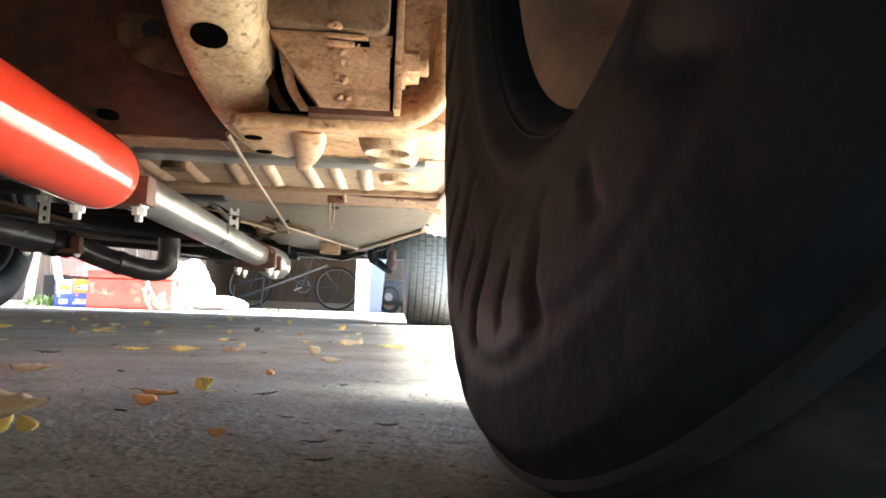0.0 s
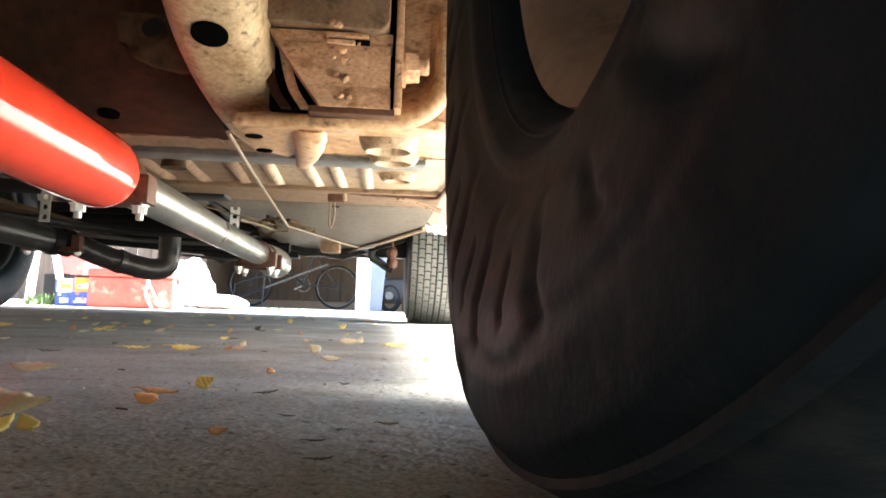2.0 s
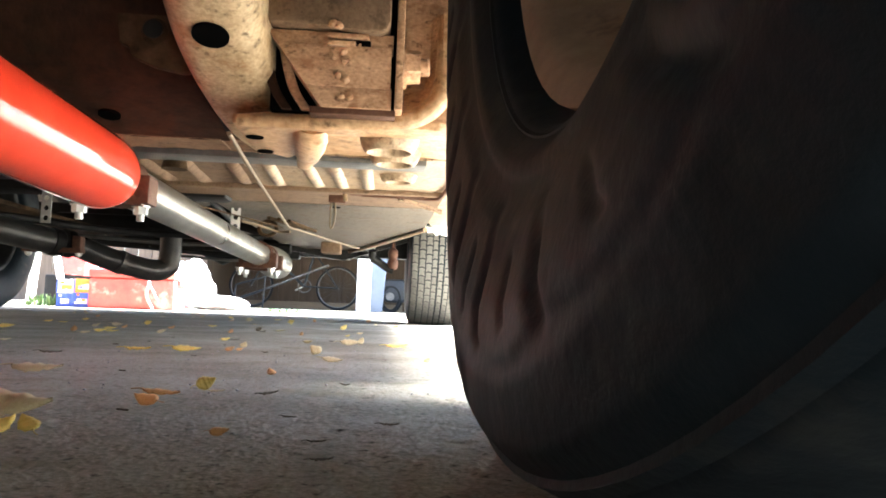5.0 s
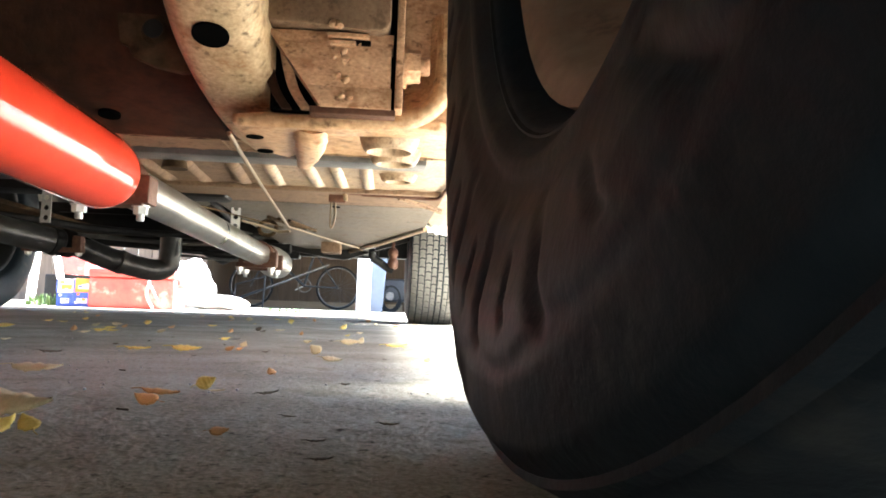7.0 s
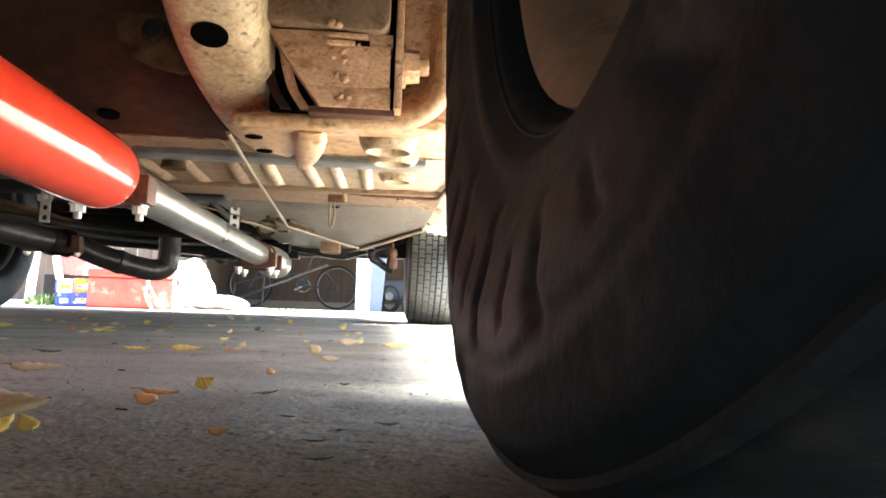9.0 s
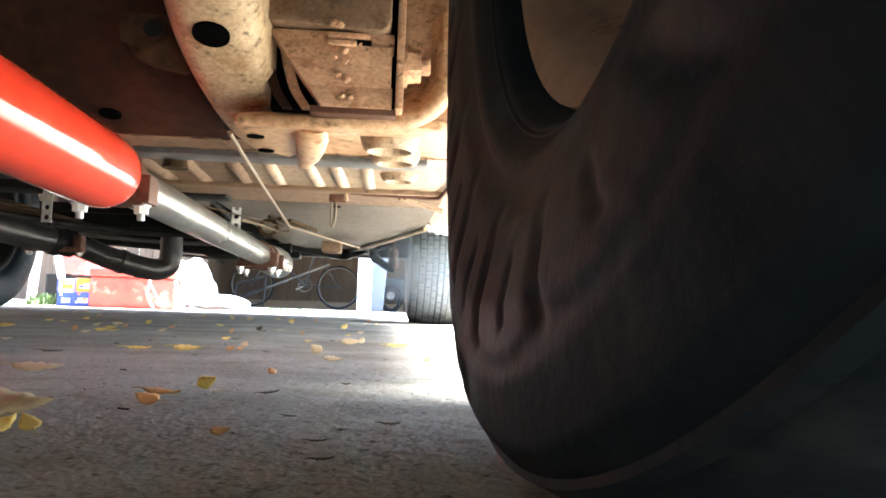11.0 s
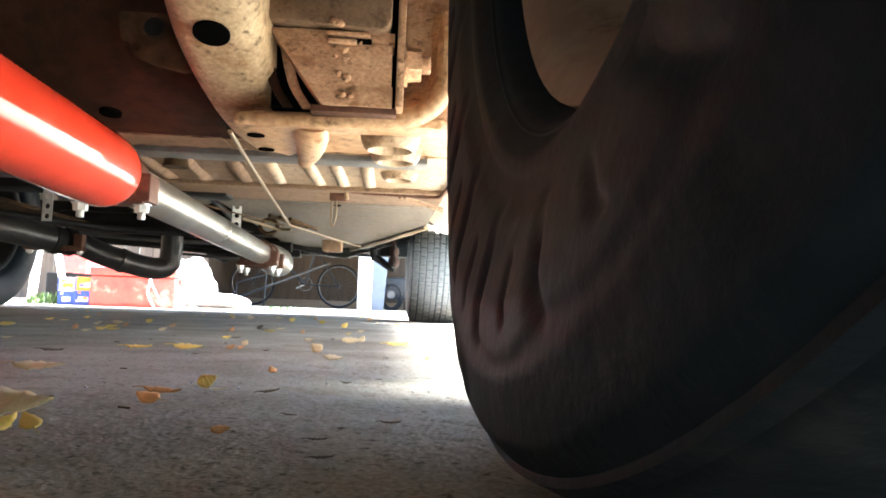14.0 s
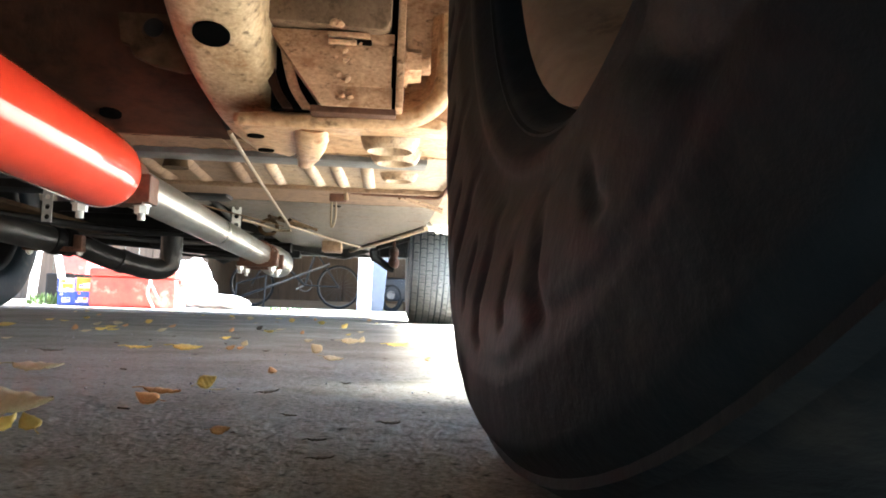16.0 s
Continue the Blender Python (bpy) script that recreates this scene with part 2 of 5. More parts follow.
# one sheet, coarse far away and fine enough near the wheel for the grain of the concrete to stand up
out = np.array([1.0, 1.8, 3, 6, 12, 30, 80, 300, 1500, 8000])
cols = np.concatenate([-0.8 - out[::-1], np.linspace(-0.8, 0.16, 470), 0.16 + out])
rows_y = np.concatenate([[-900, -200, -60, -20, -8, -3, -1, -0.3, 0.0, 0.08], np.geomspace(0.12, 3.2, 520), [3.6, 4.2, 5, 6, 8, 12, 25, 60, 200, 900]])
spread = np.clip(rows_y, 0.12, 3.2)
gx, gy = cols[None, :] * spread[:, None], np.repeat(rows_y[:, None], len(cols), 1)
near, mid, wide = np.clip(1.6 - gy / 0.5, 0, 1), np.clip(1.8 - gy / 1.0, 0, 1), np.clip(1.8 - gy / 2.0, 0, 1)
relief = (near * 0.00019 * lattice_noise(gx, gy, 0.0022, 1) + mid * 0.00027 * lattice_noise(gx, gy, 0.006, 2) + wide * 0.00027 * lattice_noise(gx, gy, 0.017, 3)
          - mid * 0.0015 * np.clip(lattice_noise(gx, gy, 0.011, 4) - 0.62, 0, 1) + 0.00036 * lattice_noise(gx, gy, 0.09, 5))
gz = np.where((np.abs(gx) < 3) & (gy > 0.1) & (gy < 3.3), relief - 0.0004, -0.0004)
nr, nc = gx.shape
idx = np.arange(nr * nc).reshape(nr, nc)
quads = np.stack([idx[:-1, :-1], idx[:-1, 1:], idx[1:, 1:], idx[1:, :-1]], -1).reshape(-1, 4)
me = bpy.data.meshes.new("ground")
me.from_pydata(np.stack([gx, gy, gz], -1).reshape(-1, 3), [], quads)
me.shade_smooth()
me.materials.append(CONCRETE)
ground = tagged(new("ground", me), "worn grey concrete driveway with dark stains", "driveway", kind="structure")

# ---- the car: all that is fixed to it is part of it ----
car = thing("car", "old cream car seen from below, rusty underside and new red muffler", "car", (-0.6, 1.6, 0))
OFF = Matrix.Translation((0.6, -1.6, 0))


def cpart(name, bm, material, label="", smooth=None, parent=None):
    """A part of the car, given in world coordinates."""
    ob = part(name, bm, material, parent or car, label, smooth)
    if not parent:
        ob.matrix_basis = OFF
    return ob


# wheels
HALF = [(0.036, 0.184), (0.029, 0.189), (0.018, 0.194), (0.0065, 0.208), (0.0005, 0.232), (-0.0025, 0.262), (-0.0005, 0.284), (0.0060, 0.303), (0.0190, 0.3150), (0.050, 0.3205)]
TYRE = HALF + [(0.1075, 0.3235)] + [(0.215 - x, r) for x, r in reversed(HALF)]
RIM = [(0.034, 0.188), (0.028, 0.186), (0.030, 0.178), (0.036, 0.170), (0.045, 0.166), (0.060, 0.160), (0.080, 0.150), (0.090, 0.120), (0.085, 0.080), (0.075, 0.065),
       (0.075, 0.0), (0.19, 0.0), (0.19, 0.10), (0.181, 0.176), (0.181, 0.188), (0.176, 0.172), (0.04, 0.173)]
RAXLE = 0.318


def sidewall_x(r):
    return float(np.interp(r, [p[1] for p in HALF], [p[0] for p in HALF]))


def bulge(co):
    low = max(0.0, math.cos(math.atan2(co.y, -co.z)) - 0.2) / 0.8
    rr = math.hypot(co.y, co.z)
    return 0.0185 * low ** 2.2 * max(0.0, min(1.0, (rr - 0.225) / 0.085)) * max(0.0, 1 - co.x / 0.14)


def soft_step(v, a, b):
    t = np.clip((v - a) / (b - a), 0, 1)
    return t * t * (3 - 2 * t)


def wall_relief(r, a):
    """How far the inner wall of the front tyre stands proud at a radius and an angle from its lowest point: a raised band round the bead,
    nineteen lobes with a slit in each, and patches of fine radial ribs near the shoulder."""
    period = 2 * math.pi / 19
    u = ((a + 0.06 - 3.0 * (0.262 - r) + period / 2) % period - period / 2) / (period / 2)
    low = 0.2795 - 0.007 * (u + 0.1) ** 2
    inside = (1 - soft_step(np.abs(u), 0.72, 0.97)) * (1 - soft_step(r, low - 0.004, low + 0.0015)) * soft_step(r, 0.219, 0.236)
    groove = np.exp(-((np.abs(u) - 1.0) / 0.10) ** 2) * soft_step(r, 0.236, 0.252) * (1 - soft_step(r, 0.272, 0.281))
    slit = np.exp(-((u + 0.14) / 0.085) ** 2) * soft_step(r, 0.240, 0.249) * (1 - soft_step(r, 0.266, 0.272))
    band = 1 - soft_step(r, 0.2125, 0.2165)
    sector = (a + 0.92) % (math.pi / 3) - 0.20
    ribs = np.sin(2 * math.pi * a / 0.0155) * soft_step(r, 0.280, 0.287) * (1 - soft_step(r, 0.299, 0.304)) * (1 - soft_step(np.abs(sector), 0.17, 0.22))
    return 0.0014 * inside - 0.0018 * groove - 0.0019 * slit * inside + 0.0011 * band + 0.0008 * ribs


def moulded_tyre():
    n = 760
    rs = np.linspace(HALF[1][1], 0.3135, 78)
    prof = [HALF[0]] + [(sidewall_x(r), r) for r in rs] + TYRE[8:]
    ang = np.linspace(0, 2 * math.pi, n, endpoint=False)
    px, pr = np.array([p[0] for p in prof])[:, None], np.array([p[1] for p in prof])[:, None]
    on_wall = np.array([1 if 0 < i <= 78 else 0 for i in range(len(prof))])[:, None]
    signed = (ang + math.pi) % (2 * math.pi) - math.pi
    x = px - on_wall * wall_relief(pr, signed[None, :])
    lowness = np.maximum(0, np.cos(signed)[None, :] - 0.2) / 0.8
    x = x - 0.0185 * lowness ** 2.2 * np.clip((pr - 0.225) / 0.085, 0, 1) * np.maximum(0, 1 - px / 0.14)
    co = np.stack([x, pr * np.sin(ang)[None, :] + 0 * x, -pr * np.cos(ang)[None, :] + 0 * x], -1)
    k = len(prof)
    idx = np.arange(k * n).reshape(k, n)
    nxt, side = np.roll(idx, -1, 0), np.roll(idx, -1, 1)
    quads = np.stack([idx, side, np.roll(nxt, -1, 1), nxt], -1).reshape(-1, 4)
    me = bpy.data.meshes.new("tyre")
    me.from_pydata(co.reshape(-1, 3), [], quads)
    me.shade_smooth()
    me.materials.append(RUBBER)
    return me


def wheel(x, y, steer=0.0, lean=0.0, mirror=False, lugs=False, rim_mat=None):
    m = OFF @ pose(x, y, RAXLE, 0, lean, steer) @ (Matrix.Translation((0.215, 0, 0)) @ Matrix.Rotation(math.pi, 4, "Z") if mirror else Matrix())
    if lugs:
        me = moulded_tyre()
        ob = new("tyre", me)
        ob.parent = car
        ob["label"] = "dirty black rubber tyre with moulded lobes on its wall"
    else:
        bm = bmesh.new()
        spin(bm, TYRE, 96)
        ob = part("tyre", bm, RUBBER, car, "black rubber tyre", smooth=28)
    ob.matrix_basis = m
    if lugs:
        # the rib moulded along the shoulder, and a thin one at the bead
        for r, h in ((0.199, 0.0016), (0.3105, 0.0026)):
            bm = bmesh.new()
            xx = sidewall_x(r)
            spin(bm, [(xx + 0.002, r - 0.003), (xx - h * 0.6, r - 0.0012), (xx - h * 0.6, r + 0.0012), (xx + 0.002, r + 0.003)], 128)
            for v in bm.verts:
                v.co.x -= bulge(v.co)
            part("moulded_ring", bm, RUBBER, ob, smooth=50)
    bm = bmesh.new()
    spin(bm, RIM, 64)
    for k in range(5):
        a = 2 * math.pi * k / 5 + 0.3
        bmesh.ops.create_cone(bm, cap_ends=True, segments=6, radius1=0.011, radius2=0.011, depth=0.02, matrix=Matrix.Translation((0.09, 0.057 * math.cos(a), 0.057 * math.sin(a))) @ Matrix.Rotation(math.pi / 2, 4, "Y"))
    rim = part("rim", bm, rim_mat or RIMBROWN, car, "dirty brown steel rim" if not rim_mat else "black steel rim", smooth=35)
    rim.matrix_basis = m
    return ob


front_tyre = wheel(0.0475, 0.25, steer=1.52, lean=0.27, lugs=True)
rear_tyre = wheel(0.090, 2.925)
wheel(-1.61, 0.260, mirror=True)
wheel(-1.61, 2.925, mirror=True, rim_mat=BLACK)
# tread blocks on the forward half of the rear tyre
BLOCKS = []
for w, dep in ((0.0225, 0.030), (0.0185, 0.030)):
    bm = bmesh.new()
    zig = 0.004
    out = [(-w / 2, -dep / 2), (0, -dep / 2 + zig), (w / 2, -dep / 2), (w / 2 - 0.002, 0), (w / 2, dep / 2), (0, dep / 2 + zig), (-w / 2, dep / 2), (-w / 2 + 0.002, 0)]
    sheet(bm, [(u * 0.93, v * 0.89) for u, v in out], 0.008)
    me = bpy.data.meshes.new("tread_block")
    bmesh.ops.recalc_face_normals(bm, faces=bm.faces)
    bm.to_mesh(me)
    bm.free()
    me.materials.append(TREAD)
    BLOCKS.append(me)
COLS = [0.021, 0.044, 0.066, 0.0865, 0.1075, 0.1285, 0.149, 0.171, 0.194]
for ci, cx in enumerate(COLS):
    edge = ci in (0, len(COLS) - 1)
    rr = float(np.interp(cx, [p[0] for p in TYRE[5:16]], [p[1] for p in TYRE[5:16]]))
    tilt = math.degrees(math.atan2(np.interp(cx + 0.004, [p[0] for p in TYRE[5:16]], [p[1] for p in TYRE[5:16]]) - np.interp(cx - 0.004, [p[0] for p in TYRE[5:16]], [p[1] for p in TYRE[5:16]]), 0.008))
    for k in range(33):
        ang = math.pi + (k - 16) * 0.0975 + (0.048 if ci % 2 else 0)
        ob = new("tread_block", BLOCKS[0 if not 2 < ci < 6 else 1])
        ob.parent = rear_tyre
        ob.matrix_basis = Matrix.Rotation(ang, 4, "X") @ Matrix.Translation((cx, rr - 0.0055, 0)) @ Matrix.Rotation(radians(tilt), 4, "Z") @ Matrix.Rotation(-math.pi / 2, 4, "X")

# floor pans
ZF, ZR = 0.240, 0.252


def pan(name, x0, x1, y0, y1, z, material, label, bend=0.010):
    bm = bmesh.new()
    nx, ny = 24, 14
    vs = [[bm.verts.new((x0 + (x1 - x0) * i / nx, y0 + (y1 - y0) * j / ny, z + 0.0022 * noise.noise(Vector((i * 0.9, j * 0.9, z * 40))))) for j in range(ny + 1)] for i in range(nx + 1)]
    for i in range(nx):
        for j in range(ny):
            bm.faces.new((vs[i][j], vs[i + 1][j], vs[i + 1][j + 1], vs[i][j + 1]))
    ext = bmesh.ops.extrude_face_region(bm, geom=list(bm.faces))
    bmesh.ops.translate(bm, verts=[v for v in ext["geom"] if isinstance(v, bmesh.types.BMVert)], vec=(0, 0, bend))
    return cpart(name, bm, material, label, smooth=40)


floor_front = pan("front_floor_pan", -0.195, 0.095, 0.964, 1.235, ZF + 0.004, PAN, "dusty tan floor pan with pressed ribs")
# left part of the floor in darker BROWN: falloff of light put into colour
pan("tunnel_side_pan", -0.46, -0.1955, 0.90, 1.235, ZF + 0.0042, BROWN, "brown floor panel beside the tunnel, light falloff in its colour")
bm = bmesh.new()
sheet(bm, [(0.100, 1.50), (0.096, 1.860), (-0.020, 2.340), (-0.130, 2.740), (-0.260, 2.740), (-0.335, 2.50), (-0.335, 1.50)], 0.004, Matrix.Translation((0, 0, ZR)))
# fills the gap in the same shade-toned BROWN
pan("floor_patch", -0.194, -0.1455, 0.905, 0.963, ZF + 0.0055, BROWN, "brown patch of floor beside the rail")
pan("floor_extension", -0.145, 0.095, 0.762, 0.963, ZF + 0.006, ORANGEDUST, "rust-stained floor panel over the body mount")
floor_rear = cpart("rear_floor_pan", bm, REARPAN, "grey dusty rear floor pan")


def rib(x0, y0, x1, y1, z, w, h, material, parent=None):
    bm = bmesh.new()
    n = 10
    d = Vector((x1 - x0, y1 - y0, 0))
    s = Vector((-d.y, d.x, 0)).normalized()
    sec = [(-0.5, 0.3), (-0.36, -0.45), (-0.15, -0.9), (0.15, -0.9), (0.36, -0.45), (0.5, 0.3)]
    loops = []
    for k in range(n + 1):
        t = k / n
        taper = min(1, min(t, 1 - t) * 6 + 0.05)
        loops.append([bm.verts.new(Vector((x0, y0, z)) + d * t + s * (w * u) + Vector((0, 0, h * v * taper))) for u, v in sec])
    for p, q in zip(loops, loops[1:]):
        for i in range(len(sec) - 1):
            bm.faces.new((p[i], p[i + 1], q[i + 1], q[i]))
    for lo in (loops[0], loops[-1]):
        bm.faces.new(lo)
    return cpart("rib", bm, material, smooth=50)


# ribs on the left part take BROWN too, for the same falloff of light
for xa, xb in ((-0.330, -0.335), (-0.272, -0.283), (-0.208, -0.222), (-0.160, -0.168), (-0.110, -0.106), (-0.073, -0.068), (-0.030, -0.028)):
    rib(xa, 1.012, xb, 1.222, ZF + 0.003, 0.020, 0.0075, PAN if xa > -0.195 else BROWN)
# cross seam ahead of the ribs, and the step behind them
bm = bmesh.new()
box(bm, -0.205, 0.988, ZF + 0.001, 0.51, 0.046, 0.009, 0.003)
cpart("floor_brace", bm, BRACE, "blue-grey pressed floor brace", smooth=40)
bm = bmesh.new()
sheet(bm, [(-0.46, 1.238), (0.098, 1.238), (0.100, 1.505), (-0.46, 1.505)], 0.003, Matrix.Translation((0, 0, ZF + 0.006 - 0.030)) @ Matrix.Rotation(radians(1.4), 4, "X"))
cpart("seat_riser", bm, BROWN, "brown primed riser panel behind the front floor", smooth=40)
bm = bmesh.new()
box(bm, -0.182, 1.236, ZF + 0.001, 0.555, 0.016, 0.008, 0.002)
cpart("floor_lip", bm, BROWN, smooth=40)
# folded flange along the rear pan's lower edge; sunlit look put into paler PAN
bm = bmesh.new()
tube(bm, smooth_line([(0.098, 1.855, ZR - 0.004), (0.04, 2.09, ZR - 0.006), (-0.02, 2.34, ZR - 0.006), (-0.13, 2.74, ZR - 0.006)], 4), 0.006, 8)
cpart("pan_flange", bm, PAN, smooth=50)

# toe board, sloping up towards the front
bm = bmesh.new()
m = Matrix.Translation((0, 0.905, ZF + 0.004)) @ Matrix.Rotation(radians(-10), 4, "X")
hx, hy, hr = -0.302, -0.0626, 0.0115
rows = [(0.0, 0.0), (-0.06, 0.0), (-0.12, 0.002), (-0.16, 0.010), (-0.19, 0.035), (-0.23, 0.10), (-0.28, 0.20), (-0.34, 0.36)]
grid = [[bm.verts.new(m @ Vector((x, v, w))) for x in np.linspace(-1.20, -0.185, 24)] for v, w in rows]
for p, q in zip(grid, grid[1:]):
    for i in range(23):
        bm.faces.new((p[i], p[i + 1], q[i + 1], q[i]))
# the near-black oxide carries the shade under the engine bay
toe = cpart("toe_board", bm, OXIDE, "red-oxide toe board darkened for shade, with a drain hole", smooth=60)
# black disc for the shaded inside of the drain hole
bm = bmesh.new()
bmesh.ops.create_cone(bm, cap_ends=True, segments=28, radius1=hr, radius2=hr, depth=0.004, matrix=m @ Matrix.Translation((hx, hy, -0.001)))
cpart("drain_hole", bm, HOLLOW_SHADE)
# black sheet added above the toe board to close the engine bay to light
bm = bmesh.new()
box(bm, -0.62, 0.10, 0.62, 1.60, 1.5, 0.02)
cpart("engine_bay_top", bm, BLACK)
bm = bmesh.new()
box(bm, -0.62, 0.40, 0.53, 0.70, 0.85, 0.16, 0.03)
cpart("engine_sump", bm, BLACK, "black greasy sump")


# subframe rail: a pressed box section that comes down from the front and tapers to the rear
def rail(path, widths, heights, name, material, label):
    bm = bmesh.new()
    pts = smooth_line(path, 8)
    k = np.linspace(0, len(widths) - 1, len(pts))
    ws, hs = np.interp(k, range(len(widths)), widths), np.interp(k, range(len(heights)), heights)
    loops = []
    for i, p in enumerate(pts):
        d = (pts[min(i + 1, len(pts) - 1)] - pts[max(i - 1, 0)]).normalized()
        side = Vector((1, 0, 0))
        side = (side - d * side.dot(d)).normalized()
        up = side.cross(d)
        w, h, q = ws[i] / 2, hs[i], min(ws[i], hs[i]) * 0.30
        sec = []
        for sx, sz in ((-1, 0), (1, 0), (1, 1), (-1, 1)):
            cx, cz = sx * (w - q), (q if sz == 0 else h - q)
            a0 = {(-1, 0): 180, (1, 0): 270, (1, 1): 0, (-1, 1): 90}[(sx, sz)]
            for j in range(5):
                a = radians(a0 + 90 * j / 4)
                sec.append((cx + q * math.cos(a), cz + q * math.sin(a)))
        loops.append([bm.verts.new(p + side * u + up * v) for u, v in sec])
    n = len(loops[0])
    for p, q in zip(loops, loops[1:]):
        for i in range(n):
            bm.faces.new((p[i], p[(i + 1) % n], q[(i + 1) % n], q[i]))
    bm.faces.new(loops[0])
    bm.faces.new(loops[-1])
    return cpart(name, bm, material, label, smooth=50)


RAILP = [(-0.135, 0.44, 0.362), (-0.144, 0.56, 0.308), (-0.151, 0.64, 0.2785), (-0.148, 0.70, 0.2575), (-0.139, 0.76, 0.2395), (-0.134, 0.82, 0.2312), (-0.132, 0.90, 0.2300)]
subframe = rail(RAILP, [0.082, 0.082, 0.080, 0.079, 0.076, 0.066, 0.040], [0.09, 0.085, 0.08, 0.07, 0.05, 0.03, 0.014], "subframe_rail", DUSTY, "dusty tan pressed steel frame rail")
# black disc for the shaded inside of the rail's hole
bm = bmesh.new()
bmesh.ops.create_cone(bm, cap_ends=True, segments=32, radius1=0.0155, radius2=0.0155, depth=0.003, matrix=Matrix.Translation((-0.152, 0.640, 0.2778)) @ Matrix.Rotation(radians(-19.5), 4, "X"))
cpart("rail_hole", bm, HOLLOW_SHADE)
# pressed bracket beside the rail, with an eye; dimness put into darker GREYPAN
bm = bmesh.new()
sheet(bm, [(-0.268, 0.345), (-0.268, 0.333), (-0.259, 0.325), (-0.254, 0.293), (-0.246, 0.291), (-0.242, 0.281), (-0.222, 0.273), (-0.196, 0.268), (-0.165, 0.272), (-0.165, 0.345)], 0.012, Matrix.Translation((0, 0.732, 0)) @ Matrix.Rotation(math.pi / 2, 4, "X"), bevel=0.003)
bracket = cpart("mount_bracket", bm, GREYPAN, "brown pressed bracket beside the rail, toned down for dim light", smooth=40)
# a black disc gives the shaded inside of the eye
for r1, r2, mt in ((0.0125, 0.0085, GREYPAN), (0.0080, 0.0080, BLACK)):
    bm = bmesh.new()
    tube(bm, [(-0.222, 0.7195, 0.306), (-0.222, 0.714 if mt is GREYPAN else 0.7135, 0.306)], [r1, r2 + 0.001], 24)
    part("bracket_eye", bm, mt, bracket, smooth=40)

# outrigger plate that carries the body mount
bm = bmesh.new()
sheet(bm, [(-0.150, 0.735), (-0.120, 0.722), (0.012, 0.718), (0.050, 0.725), (0.066, 0.745), (0.060, 0.765), (0.0, 0.766), (-0.062, 0.772), (-0.080, 0.835), (-0.115, 0.900), (-0.150, 0.860)], 0.010, Matrix.Translation((0, 0, 0.226)), bevel=0.003)
plate = cpart("mount_plate", bm, ORANGEDUST, "rusty tan outrigger plate", smooth=40)
# black discs for the shade in the plate's holes
for hx, hy in ((-0.137, 0.790), (-0.137, 0.862)):
    bm = bmesh.new()
    bmesh.ops.create_cone(bm, cap_ends=True, segments=24, radius1=0.009, radius2=0.009, depth=0.002, matrix=Matrix.Translation((hx, hy, 0.2256)))
    cpart("plate_hole", bm, HOLLOW_SHADE)
# rolled front lip of the tray, bending up at the outer end
bm = bmesh.new()
lip = smooth_line([(-0.141, 0.722, 0.2265), (-0.088, 0.718, 0.2265), (-0.026, 0.716, 0.2290), (0.012, 0.716, 0.2325), (0.030, 0.717, 0.2385), (0.043, 0.719, 0.250), (0.050, 0.722, 0.266), (0.052, 0.726, 0.288), (0.052, 0.728, 0.34)], 6)
tube(bm, lip, list(np.interp(np.linspace(0, 1, len(lip)), [0, 0.3, 0.5, 0.8, 1], [0.006, 0.0082, 0.0095, 0.0105, 0.008])), 14)
cpart("plate_lip", bm, ORANGEDUST, "dusty rolled lip of the mount tray", smooth=60)
# the fillet by which the tray's web runs out into its lip
bm = bmesh.new()
loops = []
for k, p in enumerate(lip[18:]):
    k += 18
    d = lip[min(k + 1, len(lip) - 1)] - lip[max(k - 1, 0)]
    inward = Vector((-d.z, 0, d.x)).normalized()
    loops.append([bm.verts.new(p + inward * (0.004 + 0.022 * u) + Vector((0, -0.0085 + 0.024 * math.sin(u * math.pi / 2), 0))) for u in np.linspace(0, 1, 7)]
                 + [bm.verts.new(p + inward * 0.026 + Vector((0, 0.022, 0))), bm.verts.new(p + inward * 0.004 + Vector((0, 0.012, 0)))])
for p, q in zip(loops, loops[1:]):
    for i in range(9):
        bm.faces.new((p[i], p[(i + 1) % 9], q[(i + 1) % 9], q[i]))
cpart("tray_fillet", bm, RUSTY, "rusty fillet of the mount tray", smooth=50)
# tapering channel welded under the plate
bm = bmesh.new()
line = smooth_line([(-0.076, 0.755, 0.234), (-0.080, 0.785, 0.224), (-0.086, 0.840, 0.222), (-0.094, 0.895, 0.224), (-0.103, 0.945, 0.227), (-0.107, 0.968, 0.229)], 3)
tube(bm, line, list(np.interp(np.linspace(0, 1, len(line)), [0, 0.1, 0.5, 0.85, 1], [0.014, 0.0185, 0.0135, 0.007, 0.002])), 16)
bmesh.ops.scale(bm, vec=(1, 1, 0.5), verts=bm.verts, space=Matrix.Translation((0, 0, -0.224)))
for v in bm.verts:
    v.co += v.normal * 0.0022 * noise.noise(v.co * 170)
cpart("gusset", bm, ORANGEDUST, "tapered dusty channel under the plate", smooth=60)
# bent packing plates between rail and block; one in shade-dark OXIDE
for dx, mt in ((-0.012, OXIDE), (0.006, RUSTY)):
    bm = bmesh.new()
    run = smooth_line([(-0.112, 0.300, 0), (-0.107, 0.276, 0), (-0.100, 0.254, 0), (-0.088, 0.236, 0)], 4)
    out = [(p.x + dx, p.y) for p in run] + [(p.x + dx + 0.0095, p.y) for p in reversed(run)]
    sheet(bm, out, 0.028, Matrix.Translation((0, 0.735, 0)) @ Matrix.Rotation(math.pi / 2, 4, "X"), bevel=0.0015)
    cpart("packing_plate", bm, mt, smooth=40)
bm = bmesh.new()
